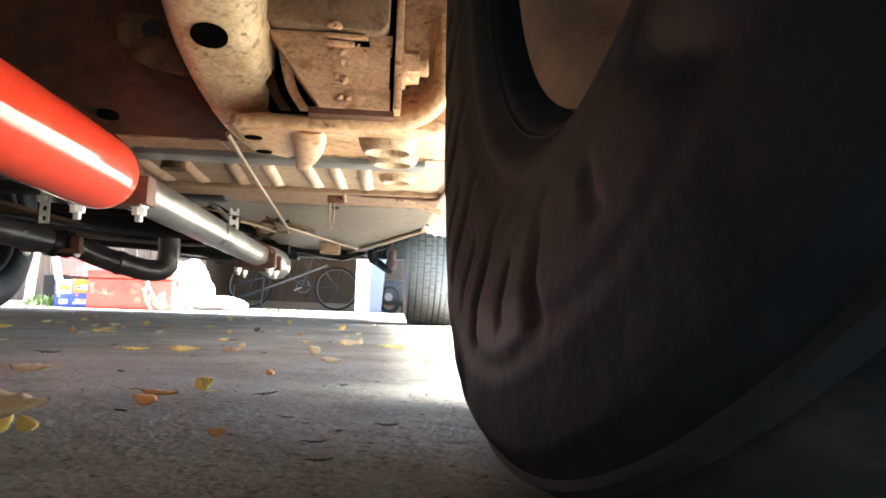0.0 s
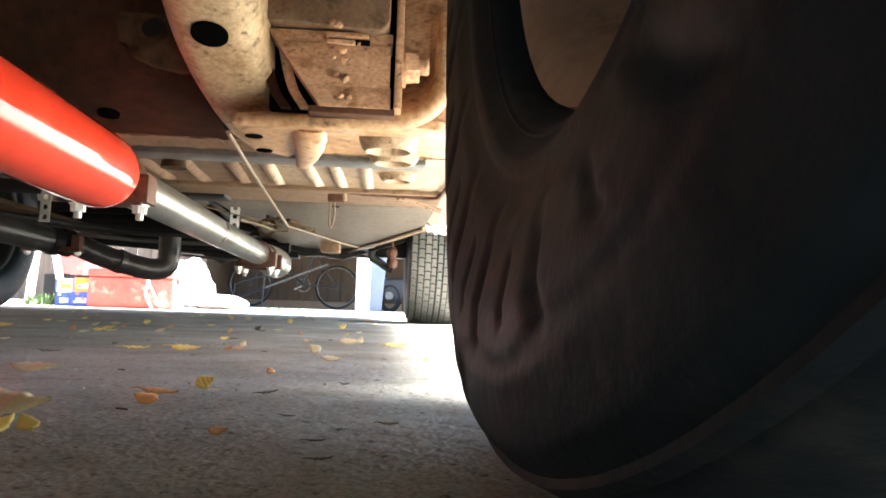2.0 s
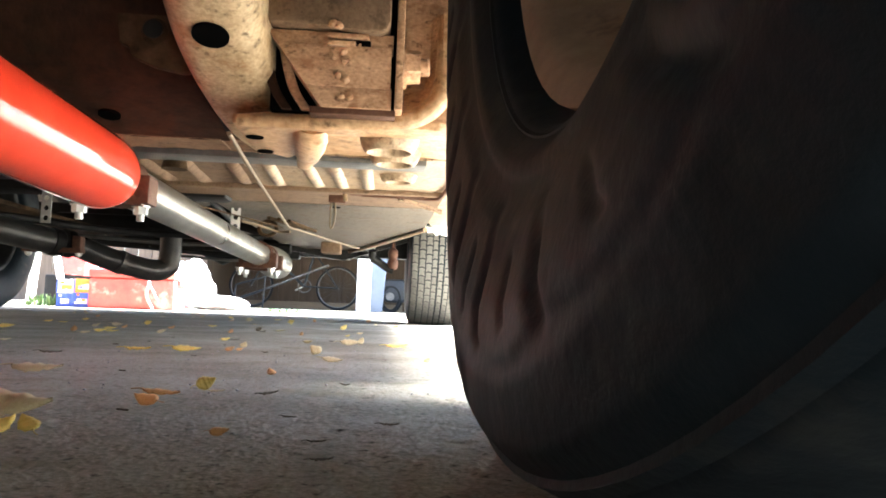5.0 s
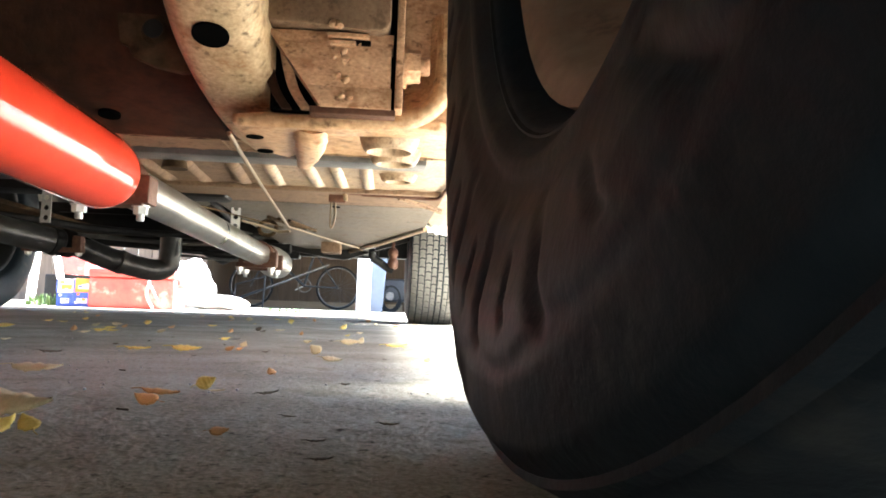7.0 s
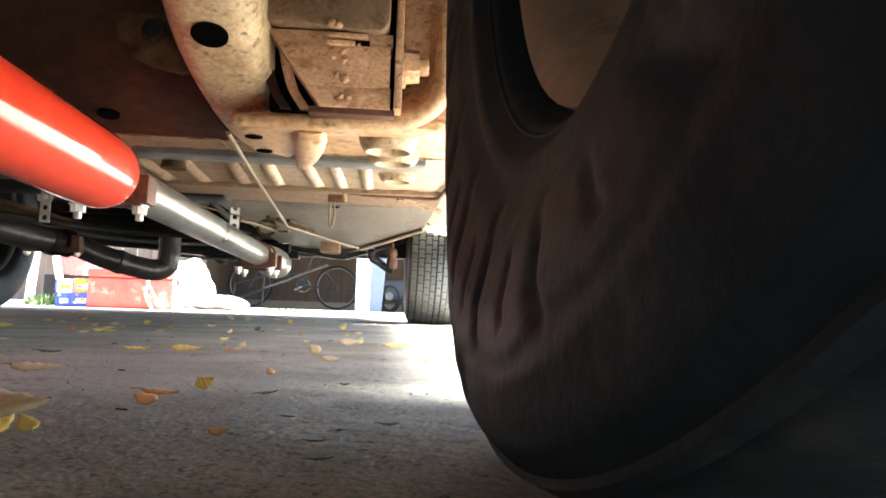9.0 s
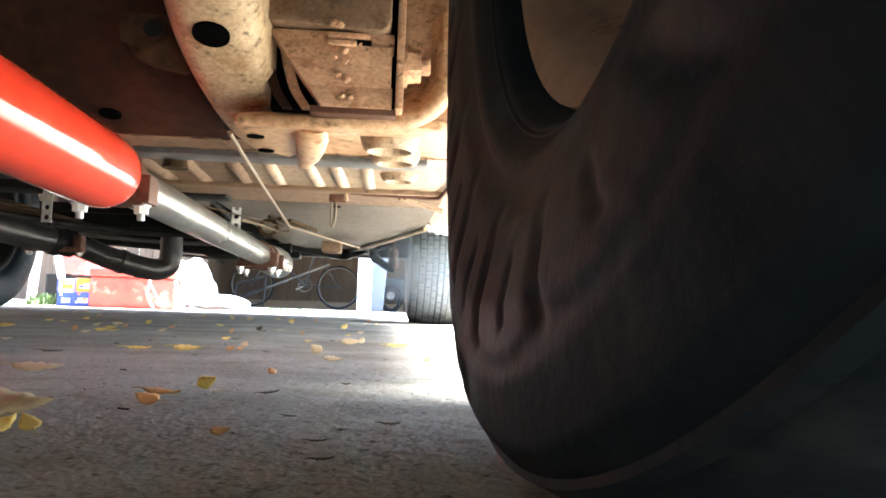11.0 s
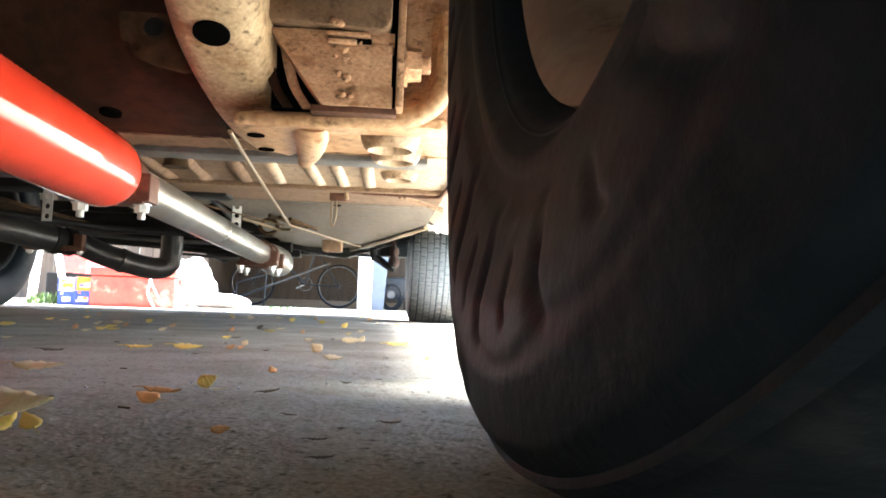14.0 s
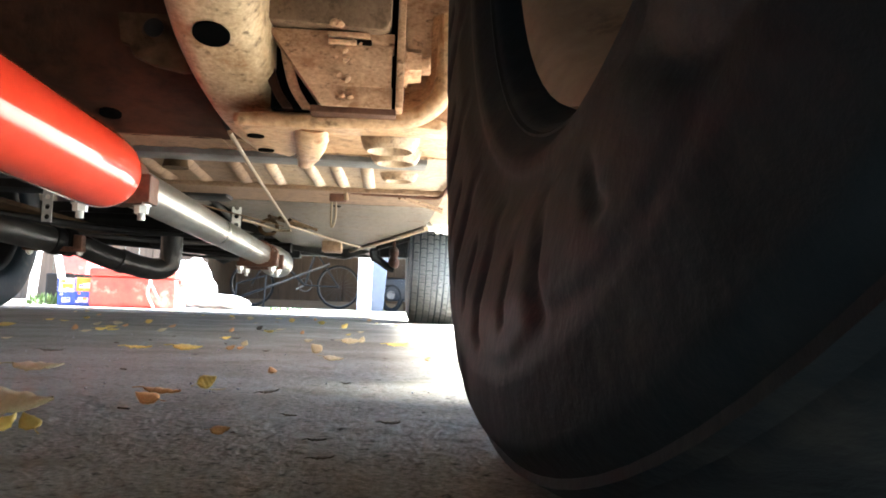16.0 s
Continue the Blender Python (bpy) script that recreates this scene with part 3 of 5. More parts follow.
box(bm, -0.034, 0.704, 0.2325, 0.078, 0.026, 0.0065, 0.001)
cpart("rubber_pad", bm, CLAMPRUST, smooth=40)

# body mount block: a pressed can upon stacked rusty leaves, narrowing downwards on one side
bm = bmesh.new()
can = [(-0.118, 0.372), (-0.118, 0.318), (-0.1155, 0.310), (-0.108, 0.3065), (-0.070, 0.3055), (-0.030, 0.3030), (-0.012, 0.3025), (-0.0045, 0.3055), (-0.002, 0.313), (-0.002, 0.372)]
sheet(bm, can, 0.050, Matrix.Translation((0, 0.725, 0)) @ Matrix.Rotation(math.pi / 2, 4, "X"), bevel=0.004)
cpart("mount_can", bm, BROWN, "dusty pressed can on top of the mount", smooth=50)
LEAVES_Z = [(0.2350, 0.2541, 0.0), (0.2540, 0.2922, -0.0008), (0.2920, 0.3045, 0.0008)]
for i, (z0, z1, back) in enumerate(LEAVES_Z):
    bm = bmesh.new()
    x0, x1 = -0.063 - 0.735 * (z0 - 0.235), -0.063 - 0.735 * (z1 - 0.235)
    end = (0.0008, -0.0004, 0.0012, 0.0002, -0.0010, 0.0006)[i]
    n = 7
    lower = [(x0 + (end - x0) * k / n, z0 + 0.0005 * noise.noise(Vector((k * 1.3, i * 3.1, 0)))) for k in range(n + 1)]
    upper = [(x1 + (end - x1) * k / n, z1 + 0.0005 * noise.noise(Vector((k * 1.7, i * 2.3, 5)))) for k in range(n, -1, -1)]
    sheet(bm, lower + upper, 0.040, Matrix.Translation((0, 0.728 + back, 0)) @ Matrix.Rotation(math.pi / 2, 4, "X"), bevel=0.0005)
    cpart("mount_leaf", bm, RUSTY, "rusty brown leaf of the stacked mount", smooth=40)
for bx, bz, sz in ((-0.0535, 0.3075, 0.0080), (-0.0480, 0.3060, 0.0090), (-0.0440, 0.2860, 0.0068), (-0.0425, 0.2785, 0.0072), (-0.0520, 0.2800, 0.0050), (-0.0480, 0.2640, 0.0065), (-0.0410, 0.2600, 0.0085), (-0.0440, 0.2440, 0.0060), (-0.0365, 0.2440, 0.0060), (-0.0290, 0.2935, 0.0055)):
    bm = bmesh.new()
    bmesh.ops.create_icosphere(bm, subdivisions=2, radius=sz * 0.47, matrix=Matrix.Translation((bx, 0.687 if bz < 0.303 else 0.675, bz)) @ Matrix.Diagonal((1, 0.9, 0.9, 1)))
    for v in bm.verts:
        v.co += Vector((0.6, 0, 1)) * 0.0028 * noise.noise(v.co * 300)
    cpart("rivet", bm, RUSTY, smooth=60)
bm = bmesh.new()
box(bm, -0.040, 0.6855, 0.2995, 0.038, 0.010, 0.0045, 0.0015)
box(bm, -0.046, 0.6855, 0.2930, 0.026, 0.007, 0.0045, 0.0015)
cpart("spring_clip", bm, RUSTY, smooth=40)
# black block for the shade in the clip's slot
bm = bmesh.new()
box(bm, -0.0275, 0.6880, 0.2945, 0.016, 0.006, 0.0052, 0.0012)
cpart("clip_slot", bm, HOLLOW_SHADE)
# upright side plate and the outer web with its large bolt
bm = bmesh.new()
box(bm, 0.0075, 0.705, 0.300, 0.007, 0.040, 0.130, 0.0015)
cpart("side_plate", bm, RUSTY, smooth=40)
bm = bmesh.new()
box(bm, 0.045, 0.742, 0.300, 0.068, 0.014, 0.130, 0.004)
cpart("outer_web", bm, RUSTY, "rusty outer web of the body mount", smooth=40)
hexbolt("hex_bolt", car, (0.011, 0.705, 0.281), (1, 0, 0.03), 0.030, 0.016, RUSTY, "large rusty hexagon bolt", 0.009).matrix_basis = OFF
# black box behind the mount block, painted as the shade of the gap
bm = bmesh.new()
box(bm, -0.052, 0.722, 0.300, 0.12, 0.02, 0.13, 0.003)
cpart("mount_back", bm, HOLLOW_SHADE)

# drain plugs in the floor
for px, py, r, h in ((0.001, 0.792, 0.0265, 0.030), (0.008, 0.925, 0.0255, 0.018), (0.016, 1.085, 0.0215, 0.013)):
    bm = bmesh.new()
    prof = [(0.0, r * 1.30), (0.35, r * 1.22), (0.72, r * 1.12), (0.93, r * 1.0), (1.0, r * 0.88), (0.93, r * 0.77), (0.70, r * 0.70), (0.35, r * 0.62), (0.28, 0.001)]
    loops = [[bm.verts.new((px + q * math.cos(2 * math.pi * i / 32), py + q * math.sin(2 * math.pi * i / 32), ZF + 0.006 - h * u)) for i in range(32)] for u, q in prof]
    for p, q in zip(loops, loops[1:]):
        for i in range(32):
            bm.faces.new((p[i], p[(i + 1) % 32], q[(i + 1) % 32], q[i]))
    cpart("drain_plug", bm, PAN, "round pressed drain plug", smooth=50)
bm = bmesh.new()
bmesh.ops.create_cone(bm, cap_ends=True, segments=20, radius1=0.017, radius2=0.013, depth=0.018, matrix=Matrix.Translation((-0.278, 1.02, ZF - 0.004)))
cpart("floor_plug", bm, GREYPAN, smooth=40)
# rocker fold along the sill
bm = bmesh.new()
tube(bm, smooth_line([(0.092, 0.78, ZF), (0.094, 1.05, ZF - 0.001), (0.090, 1.20, ZF - 0.003), (0.078, 1.245, ZF - 0.004), (0.02, 1.262, ZF), (-0.06, 1.262, ZF + 0.002)], 6), 0.004, 8)
cpart("sill_seam", bm, CLAMPRUST, smooth=60)
for pts, r, mt in (([(-0.04, 1.253, 0.2375), (0.021, 1.258, 0.2375), (0.062, 1.236, 0.2372)], 0.0024, CLAMPRUST), ([(0.021, 1.279, 0.2375), (0.062, 1.356, 0.2370), (0.104, 1.434, 0.2365)], 0.0026, BROWN), ([(0.030, 1.275, 0.2372), (0.068, 1.332, 0.2365), (0.102, 1.392, 0.2360)], 0.0022, BROWN)):
    bm = bmesh.new()
    tube(bm, pts, r, 8)
    cpart("sill_flange", bm, mt, smooth=60)
bm = bmesh.new()
sheet(bm, [(0.102, 0.86), (0.285, 0.66), (0.285, 1.95), (0.115, 1.95), (0.102, 1.88)], 0.02, Matrix.Translation((0, 0, 0.268)), bevel=0.006)
cpart("sill_underside", bm, PAN, "dusty sill underside", smooth=40)

# pale ragged crust on the end of the sill; sunlight put into its white
bm = bmesh.new()
bmesh.ops.create_icosphere(bm, subdivisions=4, radius=1.0)
for v in bm.verts:
    k = 1 + 0.45 * noise.noise(v.co * 3.0) + 0.25 * noise.noise(v.co * 9.0)
    v.co = Vector((0.165 + 0.065 * v.co.x * k, 1.99 + 0.05 * v.co.y * k, 0.274 + 0.022 * v.co.z * k))
cpart("dirt_crust", bm, WHITE, "pale ragged crust on the sill end, sunlight in its colour")

# exhaust on this side
A, B = Vector((-0.330, 0.66, 0.205)), Vector((-0.295, 2.10, 0.167))
AX = (B - A).normalized()


def along(y):
    return A + AX * ((y - A.y) / AX.y)


bm = bmesh.new()
R = 0.0445
ysr = [(0.30, R), (0.82, R), (0.865, R), (0.885, R * 0.99), (0.898, R * 0.95), (0.910, R * 0.87), (0.918, R * 0.74), (0.922, 0.030)]
tube(bm, [along(y) for y, r in ysr], [r for y, r in ysr], 48)
muffler = cpart("muffler", bm, RED, "glossy red cylindrical muffler", smooth=40)
bm = bmesh.new()
tube(bm, [along(0.90), along(1.3), along(1.6), along(1.90)], 0.0262, 32)
cpart("exhaust_pipe", bm, STEEL, "bare steel exhaust pipe", smooth=40)
bm = bmesh.new()
ends = [(1.90, 0.0262), (1.95, 0.0285), (1.98, 0.036), (2.03, 0.039), (2.075, 0.039), (2.095, 0.036), (2.10, 0.030), (2.085, 0.001)]
tube(bm, [along(y) + Vector((0.10 * max(0, y - 1.95), 0, -0.05 * max(0, y - 1.95))) for y, r in ends], [r for y, r in ends], 28)
cpart("tail_pipe", bm, STEEL, "flared steel tail pipe end", smooth=40)


def clamp(c, r, drop, wide):
    """A saddle clamp: a band round the pipe, ears below, a U-bolt with two nuts."""
    c = Vector(c)
    turn = AX.to_track_quat("Y", "Z").to_matrix().to_4x4()
    m = Matrix.Translation(c) @ turn
    bm = bmesh.new()
    n = 24
    lo = []
    for yy in (-wide / 2, wide / 2):
        for rr in (r, r + 0.004):
            lo.append([bm.verts.new((rr * math.cos(2 * math.pi * i / n), yy, rr * math.sin(2 * math.pi * i / n))) for i in range(n)])
    for a, b in ((0, 1), (1, 3), (3, 2), (2, 0)):
        for i in range(n):
            bm.faces.new((lo[a][i], lo[a][(i + 1) % n], lo[b][(i + 1) % n], lo[b][i]))
    box(bm, -0.008, 0, -r * 0.92, 3.1 * r, wide, r * 0.42, 0.002)
    box(bm, r * 1.22, 0, -r * 0.42, r * 0.62, wide, r * 1.25, 0.0025)
    box(bm, -r * 1.45, 0, -r * 0.62, r * 0.42, wide, r * 0.80, 0.0025)
    bmesh.ops.transform(bm, matrix=m, verts=bm.verts)
    ob = cpart("pipe_clamp", bm, CLAMPRUST, "brown rusty saddle clamp", smooth=40)
    for sx in (-1, 1):
        at = m @ Vector((sx * r * 1.32 - 0.008, 0, -r * 1.08))
        hexbolt("nut", ob, at, (0, 0, -1), 0.016, 0.011, ZINC, "bright zinc nut", 0.008)
    return ob


clamp(along(0.948), 0.0275, 0, 0.034)
clamp(along(1.885), 0.0285, 0, 0.026)
clamp(along(1.940) + Vector((0.004, 0, -0.002)), 0.0290, 0, 0.020)


def strap(x, y, z0, z1, turn):
    """Perforated hanger strap: a thin band with a row of holes."""
    bm = bmesh.new()
    n = int((z1 - z0) / 0.018)
    m = Matrix.Translation((x, y, z0)) @ Matrix.Rotation(radians(turn), 4, "Z")
    w, t = 0.019, 0.0015
    for k in range(n):
        c = k * 0.018 + 0.009
        inner = [(0.0048 * math.cos(2 * math.pi * i / 16), c + 0.0048 * math.sin(2 * math.pi * i / 16)) for i in range(16)]
        outer = []
        for i in range(16):
            a = 2 * math.pi * i / 16
            s = 1 / max(abs(math.cos(a)), abs(math.sin(a)))
            outer.append((max(-w / 2, min(w / 2, w / 2 * s * math.cos(a))), c + max(-0.009, min(0.009, 0.009 * s * math.sin(a)))))
        vi = [[bm.verts.new(m @ Vector((u, d, v))) for u, v in inner] for d in (-t / 2, t / 2)]
        vo = [[bm.verts.new(m @ Vector((u, d, v))) for u, v in outer] for d in (-t / 2, t / 2)]
        for i in range(16):
            j = (i + 1) % 16
            bm.faces.new((vi[0][i], vi[0][j], vo[0][j], vo[0][i]))
            bm.faces.new((vi[1][i], vo[1][i], vo[1][j], vi[1][j]))
            bm.faces.new((vi[0][i], vi[1][i], vi[1][j], vi[0][j]))
            bm.faces.new((vo[0][i], vo[0][j], vo[1][j], vo[1][i]))
    return cpart("hanger_strap", bm, ZINC, "perforated zinc hanger strap")


strap(-0.311, 1.62, 0.187, 0.262, 14)
strap(-0.607, 1.42, 0.186, 0.260, -8)

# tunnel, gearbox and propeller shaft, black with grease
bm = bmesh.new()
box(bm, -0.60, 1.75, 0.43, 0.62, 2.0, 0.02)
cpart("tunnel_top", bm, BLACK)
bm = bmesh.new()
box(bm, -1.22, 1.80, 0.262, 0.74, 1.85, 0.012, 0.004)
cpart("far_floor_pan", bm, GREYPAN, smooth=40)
bm = bmesh.new()
tube(bm, [(-0.62, 0.7, 0.36), (-0.62, 1.15, 0.34), (-0.62, 1.35, 0.32), (-0.62, 1.42, 0.31)], [0.13, 0.12, 0.07, 0.05], 20)
cpart("gearbox", bm, BLACK, "black greasy gearbox", smooth=50)
bm = bmesh.new()
tube(bm, [(-0.62, 1.40, 0.31), (-0.62, 2.82, 0.315)], 0.038, 20)
cpart("propeller_shaft", bm, BLACK, smooth=50)
bm = bmesh.new()
box(bm, -0.62, 1.45, 0.268, 0.66, 0.07, 0.05, 0.012)
cpart("gearbox_crossmember", bm, BLACK, smooth=40)
for pts, r, mt in (([(-0.42, 0.95, 0.28), (-0.44, 1.4, 0.262), (-0.43, 1.9, 0.25), (-0.40, 2.4, 0.262)], 0.005, DULL), ([(-0.40, 1.3, 0.30), (-0.38, 1.7, 0.275), (-0.42, 2.2, 0.27)], 0.007, BLACK),
                   ([(-0.95, 1.9, 0.25), (-0.75, 2.15, 0.24), (-0.50, 2.25, 0.242), (-0.36, 2.3, 0.25)], 0.010, BLACK), ([(-0.90, 2.3, 0.235), (-0.62, 2.36, 0.226), (-0.36, 2.38, 0.236)], 0.006, DULL)):
    bm = bmesh.new()
    tube(bm, smooth_line(pts, 6), r, 8)
    cpart("brake_line", bm, mt, smooth=50)
# arch liner over the front tyre
bm = bmesh.new()
outer = [[bm.verts.new((x, 0.26 + r * math.cos(a), RAXLE + r * math.sin(a))) for a in np.linspace(radians(-9), radians(176), 28)] for x, r in ((0.085, 0.338), (0.29, 0.338), (0.29, 0.348), (0.085, 0.348))]
for p, q in zip(outer, outer[1:] + outer[:1]):
    for i in range(27):
        bm.faces.new((p[i], p[i + 1], q[i + 1], q[i]))
cpart("arch_liner", bm, BLACK, smooth=40)

# the other exhaust
bm = bmesh.new()
tube(bm, [(-0.98, 1.2, 0.222), (-0.843, 1.75, 0.198), (-0.775, 1.86, 0.183)], 0.030, 28)
cpart("exhaust_pipe", bm, DARKPIPE, "dull grey exhaust pipe", smooth=40)
bm = bmesh.new()
tube(bm, smooth_line([(-0.775, 1.86, 0.183), (-0.735, 1.90, 0.178), (-0.69, 1.93, 0.158), (-0.64, 1.96, 0.142), (-0.585, 2.0, 0.130), (-0.556, 2.02, 0.140), (-0.548, 2.02, 0.170), (-0.548, 2.02, 0.215)], 6), 0.0275, 24)
cpart("tail_pipe", bm, DARKPIPE, "dark bent tail pipe", smooth=40)
for c in ((-0.772, 1.862, 0.182), (-0.752, 1.88, 0.181)):
    bm = bmesh.new()
    d = Vector((0.55, 0.75, -0.12)).normalized()
    tube(bm, [Vector(c) - d * 0.011, Vector(c) + d * 0.011], 0.033, 24)
    cpart("pipe_band", bm, BLACK, smooth=40)
bm = bmesh.new()
tube(bm, [(-0.652, 1.945, 0.147), (-0.642, 1.955, 0.142)], 0.0300, 24)
cpart("pipe_seam", bm, DARKPIPE, smooth=40)
bm = bmesh.new()
box(bm, -0.772, 1.86, 0.1635, 0.135, 0.030, 0.012, 0.003)
box(bm, -0.716, 1.86, 0.181, 0.020, 0.028, 0.034, 0.003)
saddle = cpart("pipe_saddle", bm, CLAMPRUST, "brown rusty saddle under the pipe", smooth=40)
for c in ((-0.828, 1.86, 0.158), (-0.764, 1.86, 0.158), (-0.714, 1.86, 0.158)):
    hexbolt("clamp_nut", saddle, c, (0, 0, -1), 0.013, 0.007, ZINC, "", 0.003)

# rear axle, springs and shock absorbers
bm = bmesh.new()
tube(bm, [(-1.25, 2.93, 0.318), (-0.78, 2.93, 0.318), (-0.72, 2.93, 0.318), (-0.60, 2.93, 0.318), (-0.48, 2.93, 0.318), (-0.42, 2.93, 0.318), (0.08, 2.93, 0.318)], [0.038, 0.040, 0.07, 0.125, 0.07, 0.040, 0.038], 24)
cpart("rear_axle", bm, BLACK, "black greasy rear axle", smooth=50)
for xx in (-0.06, -1.10):
    for k, (ln, zz) in enumerate(((1.30, 0.262), (1.0, 0.254), (0.7, 0.246))):
        bm = bmesh.new()
        tube(bm, smooth_line([(xx, 2.93 - ln * 0.5, zz + 0.02 * (1.3 - ln)), (xx, 2.93, zz), (xx, 2.93 + ln * 0.5, zz + 0.04)], 6), 0.006, 4)
        bmesh.ops.scale(bm, vec=(5, 1, 1), verts=bm.verts, space=Matrix.Translation((-xx, 0, 0)))
        cpart("leaf_spring", bm, BLACK)
# low cross pieces ahead of the axle
for (xa, xb, yy, zz, r, mt) in ((-0.95, -0.30, 2.50, 0.228, 0.016, BLACK), (-0.72, -0.33, 2.42, 0.206, 0.008, BLACK), (-0.70, -0.30, 2.55, 0.194, 0.005, DULL), (-0.95, -0.35, 2.62, 0.252, 0.022, BLACK)):
    bm = bmesh.new()
    tube(bm, smooth_line([(xa, yy, zz + 0.01), ((xa + xb) / 2, yy + 0.03, zz), (xb, yy, zz + 0.006)], 6), r, 12)
    cpart("cross_tube", bm, mt, smooth=50)
bm = bmesh.new()
box(bm, -0.62, 2.80, 0.300, 0.90, 0.5, 0.06, 0.02)
cpart("fuel_tank_front", bm, BLACK)
# the ragged black mass of tank, straps and axle clamps ahead of the rear wheel
for k, (xa, xb, zz) in enumerate(((-0.47, -0.38, 0.236), (-0.38, -0.31, 0.222), (-0.31, -0.21, 0.234), (-0.21, -0.12, 0.228), (-0.12, -0.02, 0.235), (-0.02, 0.085, 0.238))):
    bm = bmesh.new()
    box(bm, (xa + xb) / 2, 2.86 + 0.01 * (k % 3), (zz + 0.33) / 2, xb - xa + 0.004, 0.06, 0.33 - zz, 0.008)
    cpart("tank_strap", bm, BLACK, smooth=40)
bm = bmesh.new()
tube(bm, [(0.031, 2.60, z) for z in (0.278, 0.258, 0.252, 0.246, 0.232, 0.226, 0.219, 0.212, 0.196, 0.188, 0.184)], [0.004, 0.006, 0.013, 0.0165, 0.017, 0.0135, 0.014, 0.0185, 0.0185, 0.015, 0.006], 18)
shock = cpart("shock_mount", bm, CLAMPRUST, "rusty orange shock absorber mount", smooth=40)
bm = bmesh.new()
tube(bm, smooth_line([(-0.038, 2.58, 0.245), (-0.036, 2.59, 0.222), (-0.010, 2.60, 0.205), (0.012, 2.60, 0.190), (0.034, 2.60, 0.182)], 6), [0.013] * 25, 12)
cpart("shock_arm", bm, BLACK, smooth=50)
bm = bmesh.new()
tube(bm, [(-0.034, 2.60, 0.252), (-0.034, 2.60, 0.238), (-0.034, 2.60, 0.222), (-0.034, 2.60, 0.206)], [0.004, 0.008, 0.011, 0.012], 12)
cpart("bump_stop", bm, BLACK, "black rubber bump stop", smooth=50)
bm = bmesh.new()
sheet(bm, [(0, 0), (0.30, 0.10), (0.30, 0.16), (-0.20, 0.14), (-0.20, 0.03)], 0.02, Matrix.Translation((-0.14, 2.72, 0.215)) @ Matrix.Rotation(math.pi / 2, 4, "X"))
cpart("wheel_house", bm, BLACK)
# front spring eye box at the end of the pan
bm = bmesh.new()
box(bm, -0.165, 2.43, 0.2360, 0.060, 0.09, 0.033, 0.005)
cpart("spring_hanger", bm, BROWN, smooth=40)

# brake cable, its hooks and loops
bm = bmesh.new()
tube(bm, [(-0.42, 0.97, 0.216), (-0.347, 1.194, 0.2152), (-0.260, 1.47, 0.215), (-0.212, 1.612, 0.2145)], 0.0014, 6)
cpart("thin_wire", bm, GREYPAN, smooth=60)
bm = bmesh.new()
tube(bm, smooth_line([(-0.158, 0.765, 0.2225), (-0.168, 0.97, 0.2185), (-0.183, 1.28, 0.2165), (-0.1975, 1.575, 0.2150), (-0.1985, 1.60, 0.2143), (-0.194, 1.618, 0.2146), (-0.155, 1.79, 0.2155), (-0.115, 1.97, 0.2165), (-0.07, 2.16, 0.2185)], 8), 0.0024, 8)
cpart("brake_cable", bm, CABLE, "dusty parking brake cable", smooth=60)
bm = bmesh.new()
tube(bm, smooth_line([(-0.30, 1.62, 0.226), (-0.27, 1.66, 0.222), (-0.235, 1.70, 0.214), (-0.205, 1.68, 0.213)], 6), 0.003, 8)
cpart("brake_cable", bm, CABLE, smooth=60)
bm = bmesh.new()
tube(bm, [(-0.262 + 0.019 * math.cos(2 * math.pi * i / 20), 1.74 + 0.006 * math.sin(2 * math.pi * i / 20), 0.224 + 0.017 * math.sin(2 * math.pi * i / 20)) for i in range(21)], 0.0045, 8, cap=False)
cpart("cable_pulley", bm, GREYPAN, smooth=40)
for k in range(3):
    bm = bmesh.new()
    tube(bm, [(-0.250 + 0.022 * k, 1.66, 0.240 - 0.003 * k), (-0.205 + 0.022 * k, 1.80, 0.236 - 0.004 * k)], 0.004, 8)
    cpart("equaliser_rod", bm, GREYPAN, smooth=50)
bm = bmesh.new()
box(bm, -0.082, 1.30, ZF - 0.004, 0.030, 0.012, 0.014, 0.003)
hook = cpart("cable_hook", bm, CLAMPRUST, smooth=40)
bm = bmesh.new()
tube(bm, smooth_line([(-0.078, 1.30, ZF + 0.012), (-0.070, 1.295, ZF + 0.004), (-0.068, 1.295, ZF - 0.008)], 5), 0.004, 8)
cpart("cable_hook", bm, PAN, smooth=50)
bm = bmesh.new()
tube(bm, smooth_line([(-0.092, 1.30, ZF - 0.008), (-0.093, 1.30, ZF - 0.030), (-0.092, 1.30, ZF - 0.052), (-0.088, 1.30, ZF - 0.050), (-0.085, 1.30, ZF - 0.030), (-0.086, 1.30, ZF - 0.010)], 5), 0.0018, 6)
cpart("wire_loop", bm, CABLE, smooth=60)
# black disc for the shade in the rear pan's drain hole
bm = bmesh.new()
bmesh.ops.create_cone(bm, cap_ends=True, segments=20, radius1=0.008, radius2=0.008, depth=0.002, matrix=Matrix.Translation((-0.098, 1.53, ZR - 0.0006)))
cpart("drain_hole", bm, HOLLOW_SHADE)

# the body above: sides with wheel arches, nose, tail and roof
ARCH = 0.350


